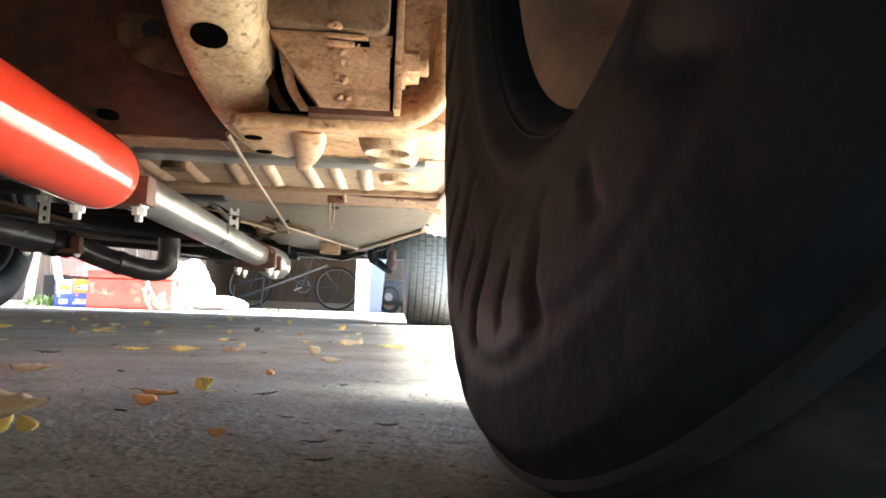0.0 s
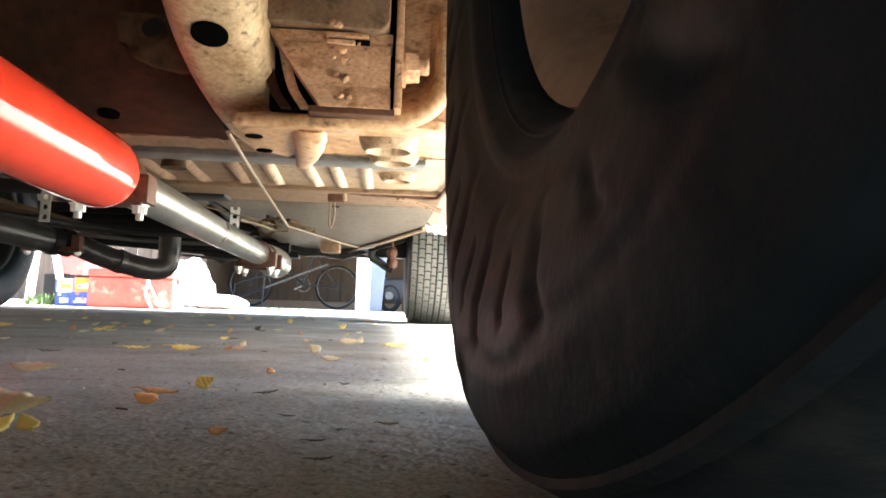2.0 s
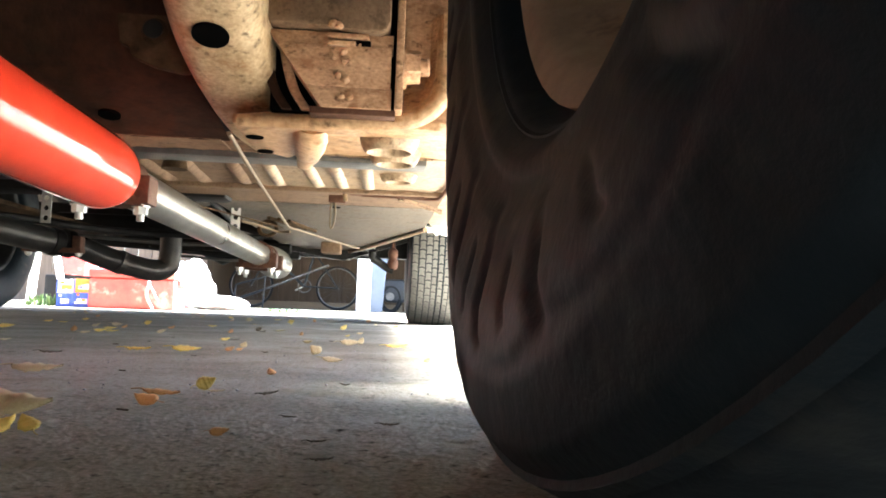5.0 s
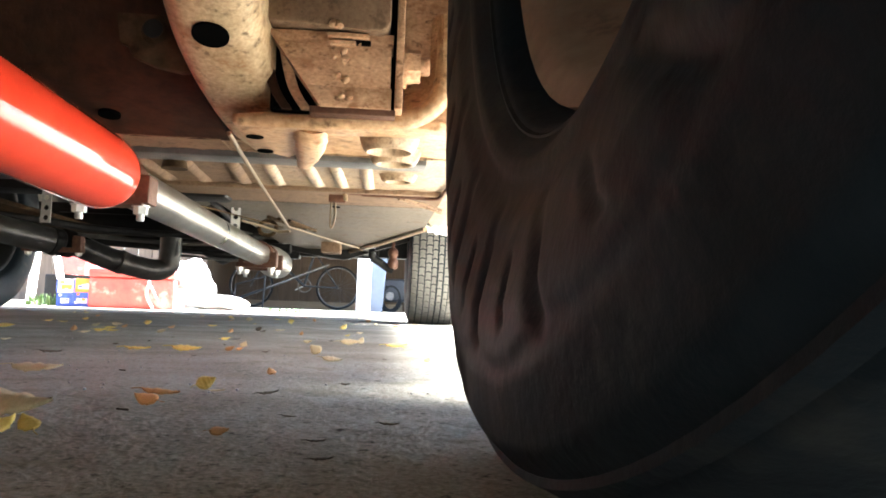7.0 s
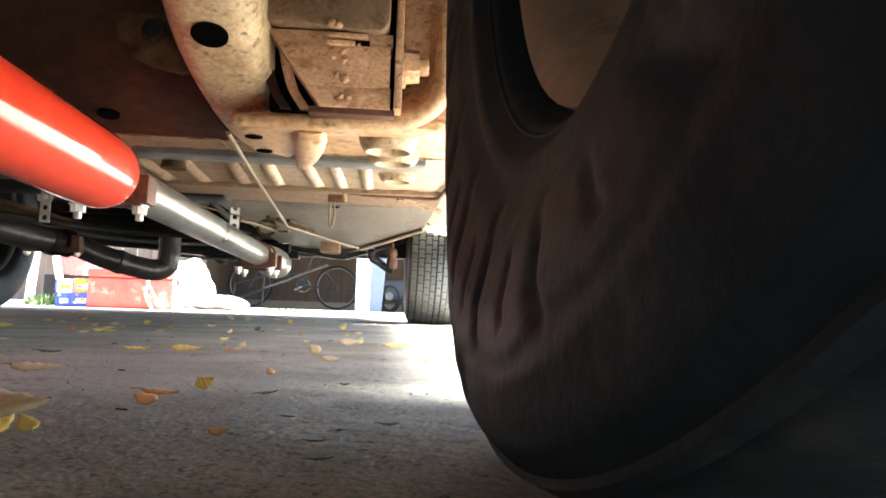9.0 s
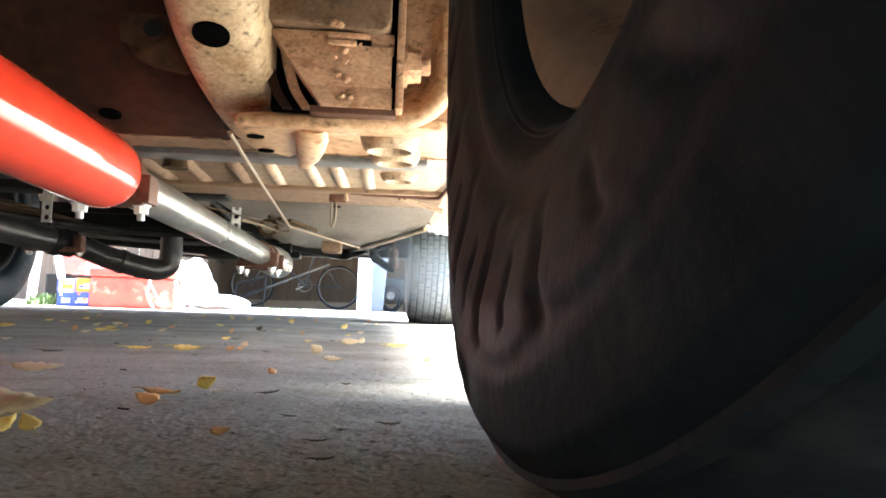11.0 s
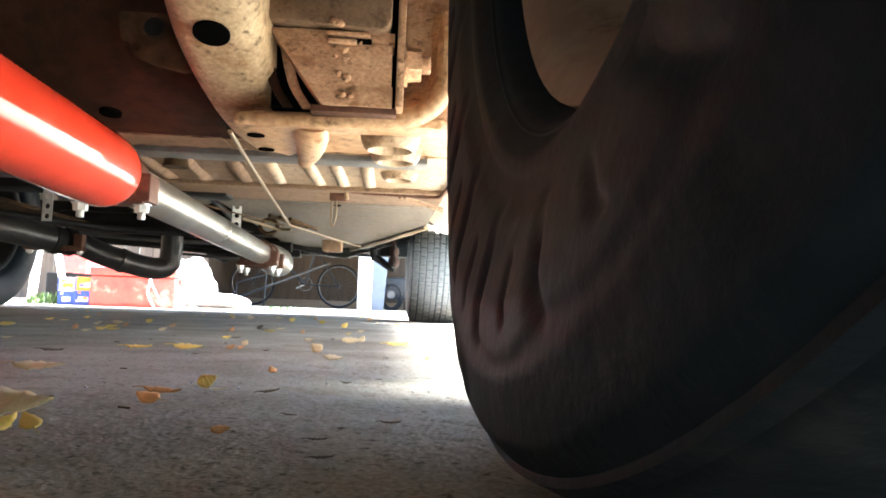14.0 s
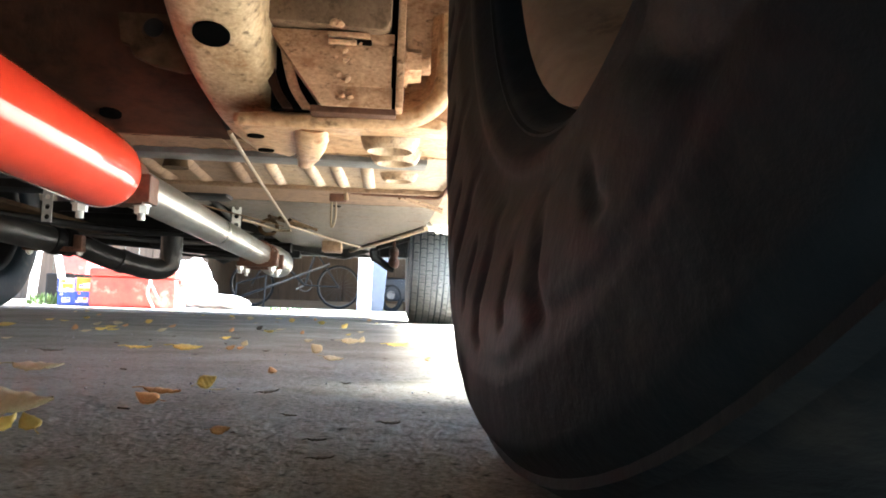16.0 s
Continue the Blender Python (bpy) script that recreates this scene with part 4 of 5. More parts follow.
def side_outline():
    out = [(-0.65, 0.42), (-0.65, 0.75), (0.1, 0.86), (0.9, 0.92), (1.25, 1.28), (2.3, 1.30), (3.0, 0.95), (4.02, 0.88), (4.05, 0.45), (3.45, 0.36)]
    out += [(2.925 + ARCH * math.cos(a), RAXLE + ARCH * math.sin(a)) for a in np.linspace(0.12, math.pi - 0.1, 12)]
    out += [(2.50, 0.285), (0.62, 0.285)]
    out += [(0.26 + ARCH * math.cos(a), RAXLE + ARCH * math.sin(a)) for a in np.linspace(0.0, math.pi - 0.1, 12)]
    out += [(-0.25, 0.36)]
    return out


for xx in (0.285, -1.64):
    bm = bmesh.new()
    sheet(bm, side_outline(), 0.03, Matrix(((0, 0, 1, xx), (1, 0, 0, 0), (0, 1, 0, 0), (0, 0, 0, 1))))
    cpart("body_side", bm, PAINT, "cream painted body side")
for name, pts in (("bonnet", [(-0.65, 0.74), (0.1, 0.85), (0.9, 0.91)]), ("windscreen_roof", [(0.9, 0.91), (1.25, 1.27), (2.3, 1.29), (3.0, 0.94)]), ("boot_lid", [(3.0, 0.94), (4.02, 0.87), (4.045, 0.45)]), ("nose", [(-0.65, 0.75), (-0.66, 0.42), (-0.55, 0.40)])):
    bm = bmesh.new()
    prof = pts + [(y + 0.002, z - 0.02) for y, z in reversed(pts)]
    sheet(bm, prof, 1.895, Matrix(((0, 0, 1, -1.61), (1, 0, 0, 0), (0, 1, 0, 0), (0, 0, 0, 1))))
    cpart(name, bm, PAINT)
bm = bmesh.new()
box(bm, -0.66, 3.66, 0.42, 1.80, 0.72, 0.06, 0.02)
cpart("boot_floor", bm, BLACK, smooth=40)
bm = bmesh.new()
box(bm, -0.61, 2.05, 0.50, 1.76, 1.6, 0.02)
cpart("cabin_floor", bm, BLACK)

# ---- unseen wall added before the car's nose to hold back light ----
bm = bmesh.new()
box(bm, -0.6, -0.84, 1.2, 7.0, 0.12, 2.4)
tagged(part("wall_front", bm, GREYWALL), "unseen grey rendered wall added before the car to block light", "wall", kind="structure")

# ---- unseen wall added along the driveway to darken the car's left side ----
bm = bmesh.new()
box(bm, -2.40, 1.5, 1.6, 0.12, 4.9, 3.2)
tagged(part("wall_side", bm, WOOD), "unseen dark brown wall added along the driveway to block light", "wall", kind="structure")

# ---- behind the car ----
def boards(parent, x0, x1, y, z0, z1, w):
    """Upright boards, each a piece of its own."""
    me = None
    k = int((x1 - x0) / w)
    for i in range(k):
        if me is None:
            bm = bmesh.new()
            box(bm, 0, 0, (z0 + z1) / 2, w * 0.965, 0.022, z1 - z0, 0.003, seg=1)
            ob = part("board", bm, WOOD, parent)
            me = ob.data
        else:
            ob = new("board", me)
            ob.parent = parent
        ob.location = (x0 + w * (i + 0.5), y + 0.004 * ((i * 7) % 3), 0)


fence = tagged(new("fence"), "brown weathered upright board fence", "fence")
boards(fence, -7.5, -1.98, 9.2, 0.0, 1.8, 0.16)
garage_wall = tagged(new("wall_garage_back"), "brown boarded back wall of the garage", "wall", kind="structure")
boards(garage_wall, -2.1, 3.6, 11.3, 0.0, 2.5, 0.30)
bm = bmesh.new()
box(bm, 0.75, 11.4, 1.25, 6.0, 0.10, 2.5)
tagged(part("wall_garage_sheathing", bm, WOOD), "brown garage wall sheathing", "wall", kind="structure")
for nm, cx in (("wall_garage_west", -2.20), ("wall_garage_east", 3.65)):
    bm = bmesh.new()
    box(bm, cx, 10.3, 1.25, 0.12, 2.1, 2.5)
    tagged(part(nm, bm, WOOD), "brown garage side wall", "wall", kind="structure")
bm = bmesh.new()
box(bm, 0.72, 10.25, 2.56, 6.3, 2.6, 0.1)
tagged(part("garage_roof", bm, WOOD), "flat garage roof", "roof", kind="structure")
# door panel added above the view to keep sky light out of the garage
bm = bmesh.new()
box(bm, 0.72, 9.22, 1.63, 5.8, 0.05, 1.80)
tagged(part("garage_door", bm, WHITE), "white garage door, added out of view to block sky light", "garage door", kind="structure")
bm = bmesh.new()
box(bm, -0.206, 8.6, 1.2, 0.155, 0.12, 2.4, 0.006)
tagged(part("post", bm, WHITE), "white painted wooden post in the sun", "post")
plank = new("plank")
bm = bmesh.new()
box(bm, 0, 0, 0, 2.4, 0.04, 0.10, 0.006)
p = part("plank", bm, PLANK)
p.matrix_basis = pose(-0.9, 11.22, 0.05)
tagged(p, "pale wooden plank along the garage wall", "plank")
bpy.data.objects.remove(plank)


def bicycle(name, at, rz, label, lean=4):
    b = thing(name, label, "bicycle", at, "bicycles in the garage")
    b.matrix_basis = pose(*at, lean, 0, rz)
    RW = 0.290
    for wx in (0.0, 1.12):
        bm = bmesh.new()
        pts = [(wx + RW * math.cos(2 * math.pi * i / 48), 0, RW + RW * math.sin(2 * math.pi * i / 48)) for i in range(49)]
        tube(bm, [(wx + (RW - 0.018) * math.cos(2 * math.pi * i / 48), 0, RW + (RW - 0.018) * math.sin(2 * math.pi * i / 48)) for i in range(49)], 0.015, 10, cap=False)
        w = part("wheel", bm, BLACK, b, smooth=60)
        bm = bmesh.new()
        tube(bm, [(wx + 0.258 * math.cos(2 * math.pi * i / 48), 0, RW + 0.258 * math.sin(2 * math.pi * i / 48)) for i in range(49)], 0.008, 8, cap=False)
        part("rim", bm, DULL, w, smooth=60)
        for k in range(18):
            a = 2 * math.pi * k / 18
            bm = bmesh.new()
            tube(bm, [(wx, 0, RW), (wx + 0.258 * math.cos(a), 0, RW + 0.258 * math.sin(a))], 0.0013, 4)
            part("spoke", bm, DULL, w)
    def bar(nm, pts, r, mt=BIKE):
        bm = bmesh.new()
        tube(bm, pts, r, 10)
        part(nm, bm, mt, b, smooth=60)
    bar("seat_tube", [(0.44, 0, 0.30), (0.30, 0, 0.80)], 0.017)
    bar("down_tube", [(0.44, 0, 0.30), (0.90, 0, 0.72)], 0.019, BIKE)
    bar("top_tube", [(0.32, 0, 0.74), (0.88, 0, 0.78)], 0.016)
    bar("head_tube", [(0.91, 0, 0.68), (0.87, 0, 0.85)], 0.020)
    bar("chain_stay", [(0, 0.03, RW), (0.44, 0.03, 0.30)], 0.011)
    bar("seat_stay", [(0, 0.03, RW), (0.31, 0.02, 0.74)], 0.010)
    bar("fork", [(0.94, 0.04, 0.70), (0.98, 0.04, 0.55), (1.12, 0.04, RW)], 0.013)
    bar("handlebar", [(0.86, -0.25, 0.92), (0.87, 0, 0.88), (0.86, 0.25, 0.92)], 0.013)
    bar("crank", [(0.44, -0.06, 0.30), (0.56, -0.06, 0.24)], 0.009, ALLOY)
    bm = bmesh.new()
    tube(bm, [(0.44 + 0.085 * math.cos(2 * math.pi * i / 28), -0.045, 0.30 + 0.085 * math.sin(2 * math.pi * i / 28)) for i in range(29)], 0.007, 6, cap=False)
    part("chain_ring", bm, DULL, b)
    bm = bmesh.new()
    box(bm, 0.27, 0, 0.85, 0.24, 0.12, 0.05, 0.02)
    part("saddle", bm, BLACK, b, smooth=50)
    return b


bicycle("bicycle", (-0.585, 10.2, 0.0), 180, "dark bicycle leaning on the garage wall", -4)
# an aluminium pole and a small folding step leaning before the bicycle
bm = bmesh.new()
tube(bm, [(-2.02, 10.02, 0.03), (-1.45, 9.98, 0.262), (-0.70, 9.95, 0.575)], 0.016, 10)
tagged(part("pole", bm, DULL, smooth=60), "slim dull aluminium pole leaning in the garage", "pole")
step = thing("folding_step", "small dark folded step stool beside the bicycle", "step stool", (-1.70, 9.85, 0.0))
for pts in (((-0.16, 0, 0.0), (-0.14, 0, 0.29)), ((0.20, 0, 0.0), (0.22, 0, 0.40)), ((-0.14, 0, 0.285), (0.22, 0, 0.395)), ((-0.10, 0.01, 0.12), (0.21, 0.01, 0.24))):
    bm = bmesh.new()
    tube(bm, pts, 0.011, 8)
    part("rail", bm, BIKE, step, smooth=60)
# small wheeled thing and pale bin beside the post
bm = bmesh.new()
box(bm, -0.055, 8.75, 0.32, 0.16, 0.30, 0.64, 0.02)
for v in bm.verts:
    v.co.x += 0.04 * (v.co.z / 0.64 - 0.5) * (1 if v.co.x > -0.05 else 0)
tagged(part("bin", bm, BLUEBIN, smooth=40), "pale blue plastic bin behind the post", "bin")
bm = bmesh.new()
tube(bm, [(0.11 + 0.12 * math.cos(2 * math.pi * i / 32), 10.0, 0.17 + 0.16 * math.sin(2 * math.pi * i / 32)) for i in range(33)], 0.03, 8, cap=False)
mower = thing("push_mower", "dark push mower in the garage shade", "mower", (0, 0, 0))
part("wheel", bm, BLACK, mower, smooth=50)
bm = bmesh.new()
bmesh.ops.create_cone(bm, cap_ends=True, segments=20, radius1=0.06, radius2=0.05, depth=0.05, matrix=Matrix.Translation((0.10, 9.97, 0.20)) @ Matrix.Rotation(math.pi / 2, 4, "X"))
part("hub", bm, DULL, mower, smooth=40)
bm = bmesh.new()
box(bm, 0.30, 10.15, 0.28, 0.55, 0.35, 0.30, 0.05)
part("deck", bm, BIKE, mower, smooth=40)

# red cooler
cooler = thing("cooler", "red plastic cooler with a closed lid, sun patches in its colour", "cooler", (-1.36, 4.42, 0), rz=1)
bm = bmesh.new()
box(bm, 0, 0, 0.082, 0.455, 0.26, 0.164, 0.018)
part("body", bm, REDPLASTIC, cooler, smooth=40)
bm = bmesh.new()
box(bm, 0, 0, 0.190, 0.465, 0.27, 0.050, 0.020)
part("lid", bm, REDPLASTIC, cooler, smooth=40)
bm = bmesh.new()
tube(bm, smooth_line([(0.09, -0.137, 0.185), (0.095, -0.145, 0.14), (0.085, -0.142, 0.08), (0.12, -0.14, 0.005)], 6), 0.008, 8)
tube(bm, smooth_line([(0.09, -0.14, 0.15), (0.12, -0.145, 0.10), (0.14, -0.14, 0.06)], 6), 0.005, 8)
part("strap", bm, WHITE, cooler, "pale strap", smooth=50)
bm = bmesh.new()
box(bm, 0.235, 0, 0.15, 0.02, 0.14, 0.025, 0.006)
part("handle", bm, REDPLASTIC, cooler, smooth=40)
# red box upon a black crate
bm = bmesh.new()
box(bm, -1.93, 5.05, 0.095, 0.32, 0.22, 0.19, 0.01)
tagged(part("crate", bm, BLACK), "black plastic crate on the driveway", "crate")
bm = bmesh.new()
box(bm, -1.93, 5.03, 0.268, 0.17, 0.2, 0.15, 0.008)
bmesh.ops.rotate(bm, cent=(-1.93, 5.03, 0.268), matrix=Matrix.Rotation(radians(4), 3, "Y"), verts=bm.verts)
tagged(part("red_box", bm, REDPLASTIC, smooth=40), "red box upon a black crate", "box")
# printed cartons
rnd_print = random.Random(8)
for i, (x, y, z, sx, sz, top) in enumerate(((-1.735, 4.42, 0, 0.085, 0.075, BLUE), (-1.64, 4.40, 0, 0.10, 0.080, BLUE), (-1.735, 4.42, 0.0752, 0.10, 0.075, WHITE), (-1.64, 4.40, 0.0802, 0.10, 0.075, ORANGE))):
    c = thing("carton", ("blue and white printed carton" if top is BLUE else "white and orange printed carton") + " stacked beside the cooler", "carton", (x, y, z), "cartons by the cooler", rz=3 * i - 4)
    bm = bmesh.new()
    box(bm, 0, 0, sz / 2, sx, 0.10, sz - 0.001, 0.003)
    part("box", bm, top, c)
    bm = bmesh.new()
    box(bm, 0.005, -0.0505, sz * 0.42, sx * 0.55, 0.003, sz * 0.34, 0.0)
    part("label", bm, WHITE if top is not WHITE else ORANGE, c)
    for q in range(3):
        bm = bmesh.new()
        box(bm, rnd_print.uniform(-0.3, 0.3) * sx, -0.0515, rnd_print.uniform(0.12, 0.88) * sz, rnd_print.uniform(0.012, 0.03), 0.003, rnd_print.uniform(0.006, 0.014), 0.0, Matrix.Rotation(radians(rnd_print.uniform(-8, 8)), 4, "Y"))
        part("print_bar", bm, rnd_print.choice((WHITE, BLUE, ORANGE)), c)
    bm = bmesh.new()
    box(bm, -sx / 2 + 0.006, -0.0505, sz / 2, 0.008, 0.003, sz * 0.96, 0.0)
    part("edge_band", bm, BLUE, c)
# white sawhorse
horse = thing("sawhorse", "white sawhorse with splayed legs", "sawhorse", (0, 0, 0))
for pts in (((-2.02, 4.6, 0.0), (-1.985, 4.6, 0.55)), ((-1.83, 4.62, 0.0), (-1.955, 4.62, 0.55)), ((-2.02, 5.2, 0.0), (-1.985, 5.2, 0.55)), ((-1.83, 5.2, 0.0), (-1.955, 5.2, 0.55))):
    d = Vector(pts[1]) - Vector(pts[0])
    bm = bmesh.new()
    box(bm, 0, 0, d.length / 2, 0.055 if pts[0][0] < -2 else 0.035, 0.03, d.length, 0.003, Matrix.Translation(pts[0]) @ d.to_track_quat("Z", "Y").to_matrix().to_4x4() @ Matrix.Rotation(math.pi / 2, 4, "Z") @ Matrix.Rotation(math.pi / 2, 4, "Z"))
    part("leg", bm, WHITE, horse)
bm = bmesh.new()
box(bm, -1.97, 4.9, 0.57, 0.09, 0.8, 0.05, 0.004)
part("beam", bm, WHITE, horse)


# white sack: a slumped, creased bag in two folds
def sack(name, at, size, seed, label):
    bm = bmesh.new()
    bmesh.ops.create_icosphere(bm, subdivisions=5, radius=1.0)
    for v in bm.verts:
        n1 = noise.noise(v.co * 1.6 + Vector((seed, 0, 0)))
        n2 = noise.noise(v.co * 5 + Vector((0, seed, 0)))
        k = 1 + 0.28 * n1 + 0.07 * n2 + 0.05 * abs(noise.noise(v.co * 9))
        c = v.co * k
        z = c.z * size[2] + size[2] * 0.9
        v.co = Vector((c.x * size[0], c.y * size[1], max(0.0, z)))
    ob = part(name, bm, BAG, smooth=70)
    ob.location = at
    return tagged(ob, label, "sack")


sack("sack", (-1.36, 5.6, 0), (0.145, 0.14, 0.185), 5.3, "bulging white plastic sack on the driveway")
sack("sack", (-1.08, 5.15, 0), (0.19, 0.11, 0.050), 7.7, "flat white plastic sheet beside the sack")

# weeds at the fence
bm = bmesh.new()
rnd = random.Random(4)
for k in range(70):
    x, y = rnd.uniform(-1.93, -1.80), rnd.uniform(4.35, 4.5)
    h, a, lean = rnd.uniform(0.02, 0.075), rnd.uniform(0, 6.28), rnd.uniform(0, 0.05)
    w = 0.006
    p0, t = Vector((x, y, 0)), Vector((lean * math.cos(a), lean * math.sin(a), h))
    s = Vector((-math.sin(a), math.cos(a), 0)) * w
    q = [bm.verts.new(v) for v in (p0 - s * 0.4, p0 + s * 0.4, p0 + t * 0.6 + s, p0 + t, p0 + t * 0.6 - s)]
    bm.faces.new(q)
tagged(part("weeds", bm, GREEN), "green weeds growing by the sawhorse", "weeds", kind="stuff")
bm = bmesh.new()
for k in range(60):
    x, y, a = rnd.uniform(-0.78, -0.56), rnd.uniform(5.2, 5.5), rnd.uniform(0, 6.28)
    h, w = rnd.uniform(0.008, 0.026), 0.012
    sx, sy = w * math.cos(a), w * math.sin(a)
    bm.faces.new([bm.verts.new(v) for v in ((x - sx, y - sy, 0), (x + sx, y + sy, 0), (x + sx * 0.6 + sy, y + sy * 0.6 - sx, h), (x - sx * 0.6 + sy, y - sy * 0.6 - sx, h * 0.8))])
tagged(part("weeds", bm, GREEN), "low green weeds in the sunlit driveway joint", "weeds", kind="stuff")


# ---- fallen leaves ----
LEAVES = {}


def leaf(kind, x, y, size, rz, material, label, tilt=0, roll=0, z=None):
    """A small curled leaf with a stalk, of one of three outlines."""
    key = (kind, material.name)
    if key not in LEAVES:
        bm = bmesh.new()
        rnd = random.Random(kind)
        n, curl, wide = 16, (0.10, 0.20, 0.10, 0.16)[kind], (0.27, 0.36, 0.15, 0.42)[kind]
        rows = []
        for i in range(n + 1):
            u = i / n
            w = wide * math.sin(math.pi * min(1, u ** 0.72)) ** 0.85 * (1 + 0.03 * (-1) ** i + 0.06 * rnd.uniform(-1, 1))
            zz = curl * (u - 0.5) ** 2 * 1.4 + 0.02 * rnd.uniform(-1, 1)
            rows.append([bm.verts.new((u - 0.5, w * s, zz + abs(s) ** 1.5 * -curl * 0.35 + 0.015 * rnd.uniform(-1, 1))) for s in (-1, -0.5, 0, 0.5, 1)])
        for p, q in zip(rows, rows[1:]):
            for i in range(4):
                bm.faces.new((p[i], p[i + 1], q[i + 1], q[i]))
        ext = bmesh.ops.extrude_face_region(bm, geom=list(bm.faces))
        bmesh.ops.translate(bm, verts=[v for v in ext["geom"] if isinstance(v, bmesh.types.BMVert)], vec=(0, 0, 0.012))
        tube(bm, smooth_line([(-0.46, 0, 0.05), (-0.62, 0.03, 0.03), (-0.80, 0.0, 0.02)], 3), 0.012, 5)
        lo = min(v.co.z for v in bm.verts)
        for v in bm.verts:
            v.co.z -= lo
        bmesh.ops.recalc_face_normals(bm, faces=bm.faces)
        me = bpy.data.meshes.new("fallen_leaf")
        for fc in bm.faces:
            fc.smooth = True
        bm.to_mesh(me)
        bm.free()
        me.materials.append(material)
        LEAVES[key] = me
    ob = new("fallen_leaf", LEAVES[key])
    m = pose(x, y, 0, tilt + 12) @ pose(0, 0, 0, 0, roll, rz) @ Matrix.Diagonal((size, size, size, 1))
    low = min((m @ v.co).z for v in LEAVES[key].vertices)
    ob.matrix_basis = Matrix.Translation((0, 0, 0.0006 - low)) @ m
    return tagged(ob, label, "leaf", "leaves on the driveway")


Y, T, RS, D = (YELLOW, "yellow curled leaf lying on concrete"), (TAN, "pale dry leaf lying on concrete"), (RUSSET, "russet dry leaf lying on concrete"), (DRY, "dark shrivelled leaf lying on concrete")
for kind, x, y, size, rz, look_of, tilt in (
        (0, -0.168, 0.356, 0.050, 2, T, 12), (1, -0.150, 0.322, 0.016, 60, Y, 10), (0, -0.141, 0.328, 0.015, 130, Y, 15), (0, -0.247, 0.583, 0.036, 3, T, 0), (1, -0.121, 0.418, 0.014, 160, RS, 25),
        (2, -0.126, 0.464, 0.022, -5, RS, 12), (3, -0.108, 0.498, 0.0125, 30, Y, 45), (2, -0.099, 0.485, 0.010, 10, T, 0), (1, -0.083, 0.607, 0.012, 120, RS, 20), (2, -0.262, 0.862, 0.034, 4, Y, 5), (0, -0.210, 0.862, 0.040, -3, Y, 5),
        (1, -0.169, 0.890, 0.014, 30, RS, 30), (3, -0.164, 0.950, 0.013, 70, T, 35), (1, -0.161, 0.905, 0.010, 20, RS, 25), (1, -0.222, 1.132, 0.016, 20, Y, 15), (2, -0.211, 1.150, 0.016, 15, D, 10), (3, -0.072, 0.872, 0.019, 140, T, 50),
        (0, -0.046, 0.765, 0.026, -12, T, 12), (0, -0.042, 1.098, 0.036, 4, T, 20), (1, -0.027, 1.105, 0.016, 70, T, 45), (1, -0.084, 1.772, 0.024, 50, Y, 40), (1, -0.104, 1.125, 0.016, 10, T, 20), (1, -0.139, 1.378, 0.013, 80, RS, 30),
        (1, 0.049, 0.793, 0.012, 60, RS, 20), (1, -0.060, 1.419, 0.013, 40, Y, 10), (1, -0.041, 1.554, 0.016, 10, T, 15), (1, -0.404, 1.532, 0.020, 50, RS, 15), (0, -0.362, 1.312, 0.020, 30, T, 35), (2, -0.201, 1.568, 0.024, 12, T, 20),
        (1, -0.238, 1.536, 0.018, 40, D, 45), (3, -0.083, 0.610, 0.007, 20, D, 50), (3, -0.256, 2.233, 0.022, 20, Y, 50), (0, -0.623, 1.340, 0.034, 5, Y, 15), (1, 0.042, 2.176, 0.022, 30, RS, 20),
        (1, -0.457, 1.303, 0.024, 10, Y, 10), (2, -0.440, 1.306, 0.026, 5, Y, 20), (1, -0.479, 1.251, 0.018, 100, RS, 30), (0, -0.452, 1.225, 0.020, 20, T, 12), (1, -0.543, 1.524, 0.020, 40, T, 20), (0, -0.477, 1.409, 0.026, 8, Y, 12),
        (1, -0.477, 1.484, 0.016, 60, RS, 20), (3, -0.505, 1.724, 0.020, 20, Y, 40), (1, -0.065, 0.329, 0.008, 10, RS, 25), (1, -0.454, 0.978, 0.014, 20, T, 0), (2, -0.319, 0.780, 0.026, 3, D, 0), (1, -0.128, 0.880, 0.008, 15, D, 5),
        (2, -0.024, 0.317, 0.0075, 5, D, 0), (2, -0.043, 0.385, 0.0070, -8, D, 0), (2, 0.006, 0.366, 0.0090, 4, D, 0), (2, -0.019, 0.280, 0.0080, 12, D, 0), (2, -0.066, 0.477, 0.012, 24, D, 8), (1, -0.023, 0.545, 0.006, 0, D, 0)):
    k = 1.0 if y < 0.6 else 0.8
    leaf(kind, x, y, size * k, rz, *look_of, tilt=tilt * 0.8)
rnd = random.Random(11)
for i in range(46):
    x = rnd.uniform(-1.4, 0.12)
    y = rnd.uniform(1.3, 3.6)
    k = rnd.choice((Y, Y, T, T, RS))
    leaf(rnd.randrange(4), x, y, rnd.uniform(0.010, 0.022), rnd.uniform(0, 360), *k, tilt=rnd.uniform(-20, 30))
for i in range(14):
    x = rnd.uniform(-0.45, 0.02)
    leaf(rnd.randrange(4), x, rnd.uniform(0.35, 1.2), rnd.uniform(0.003, 0.006), rnd.uniform(0, 360), *D, tilt=-10)

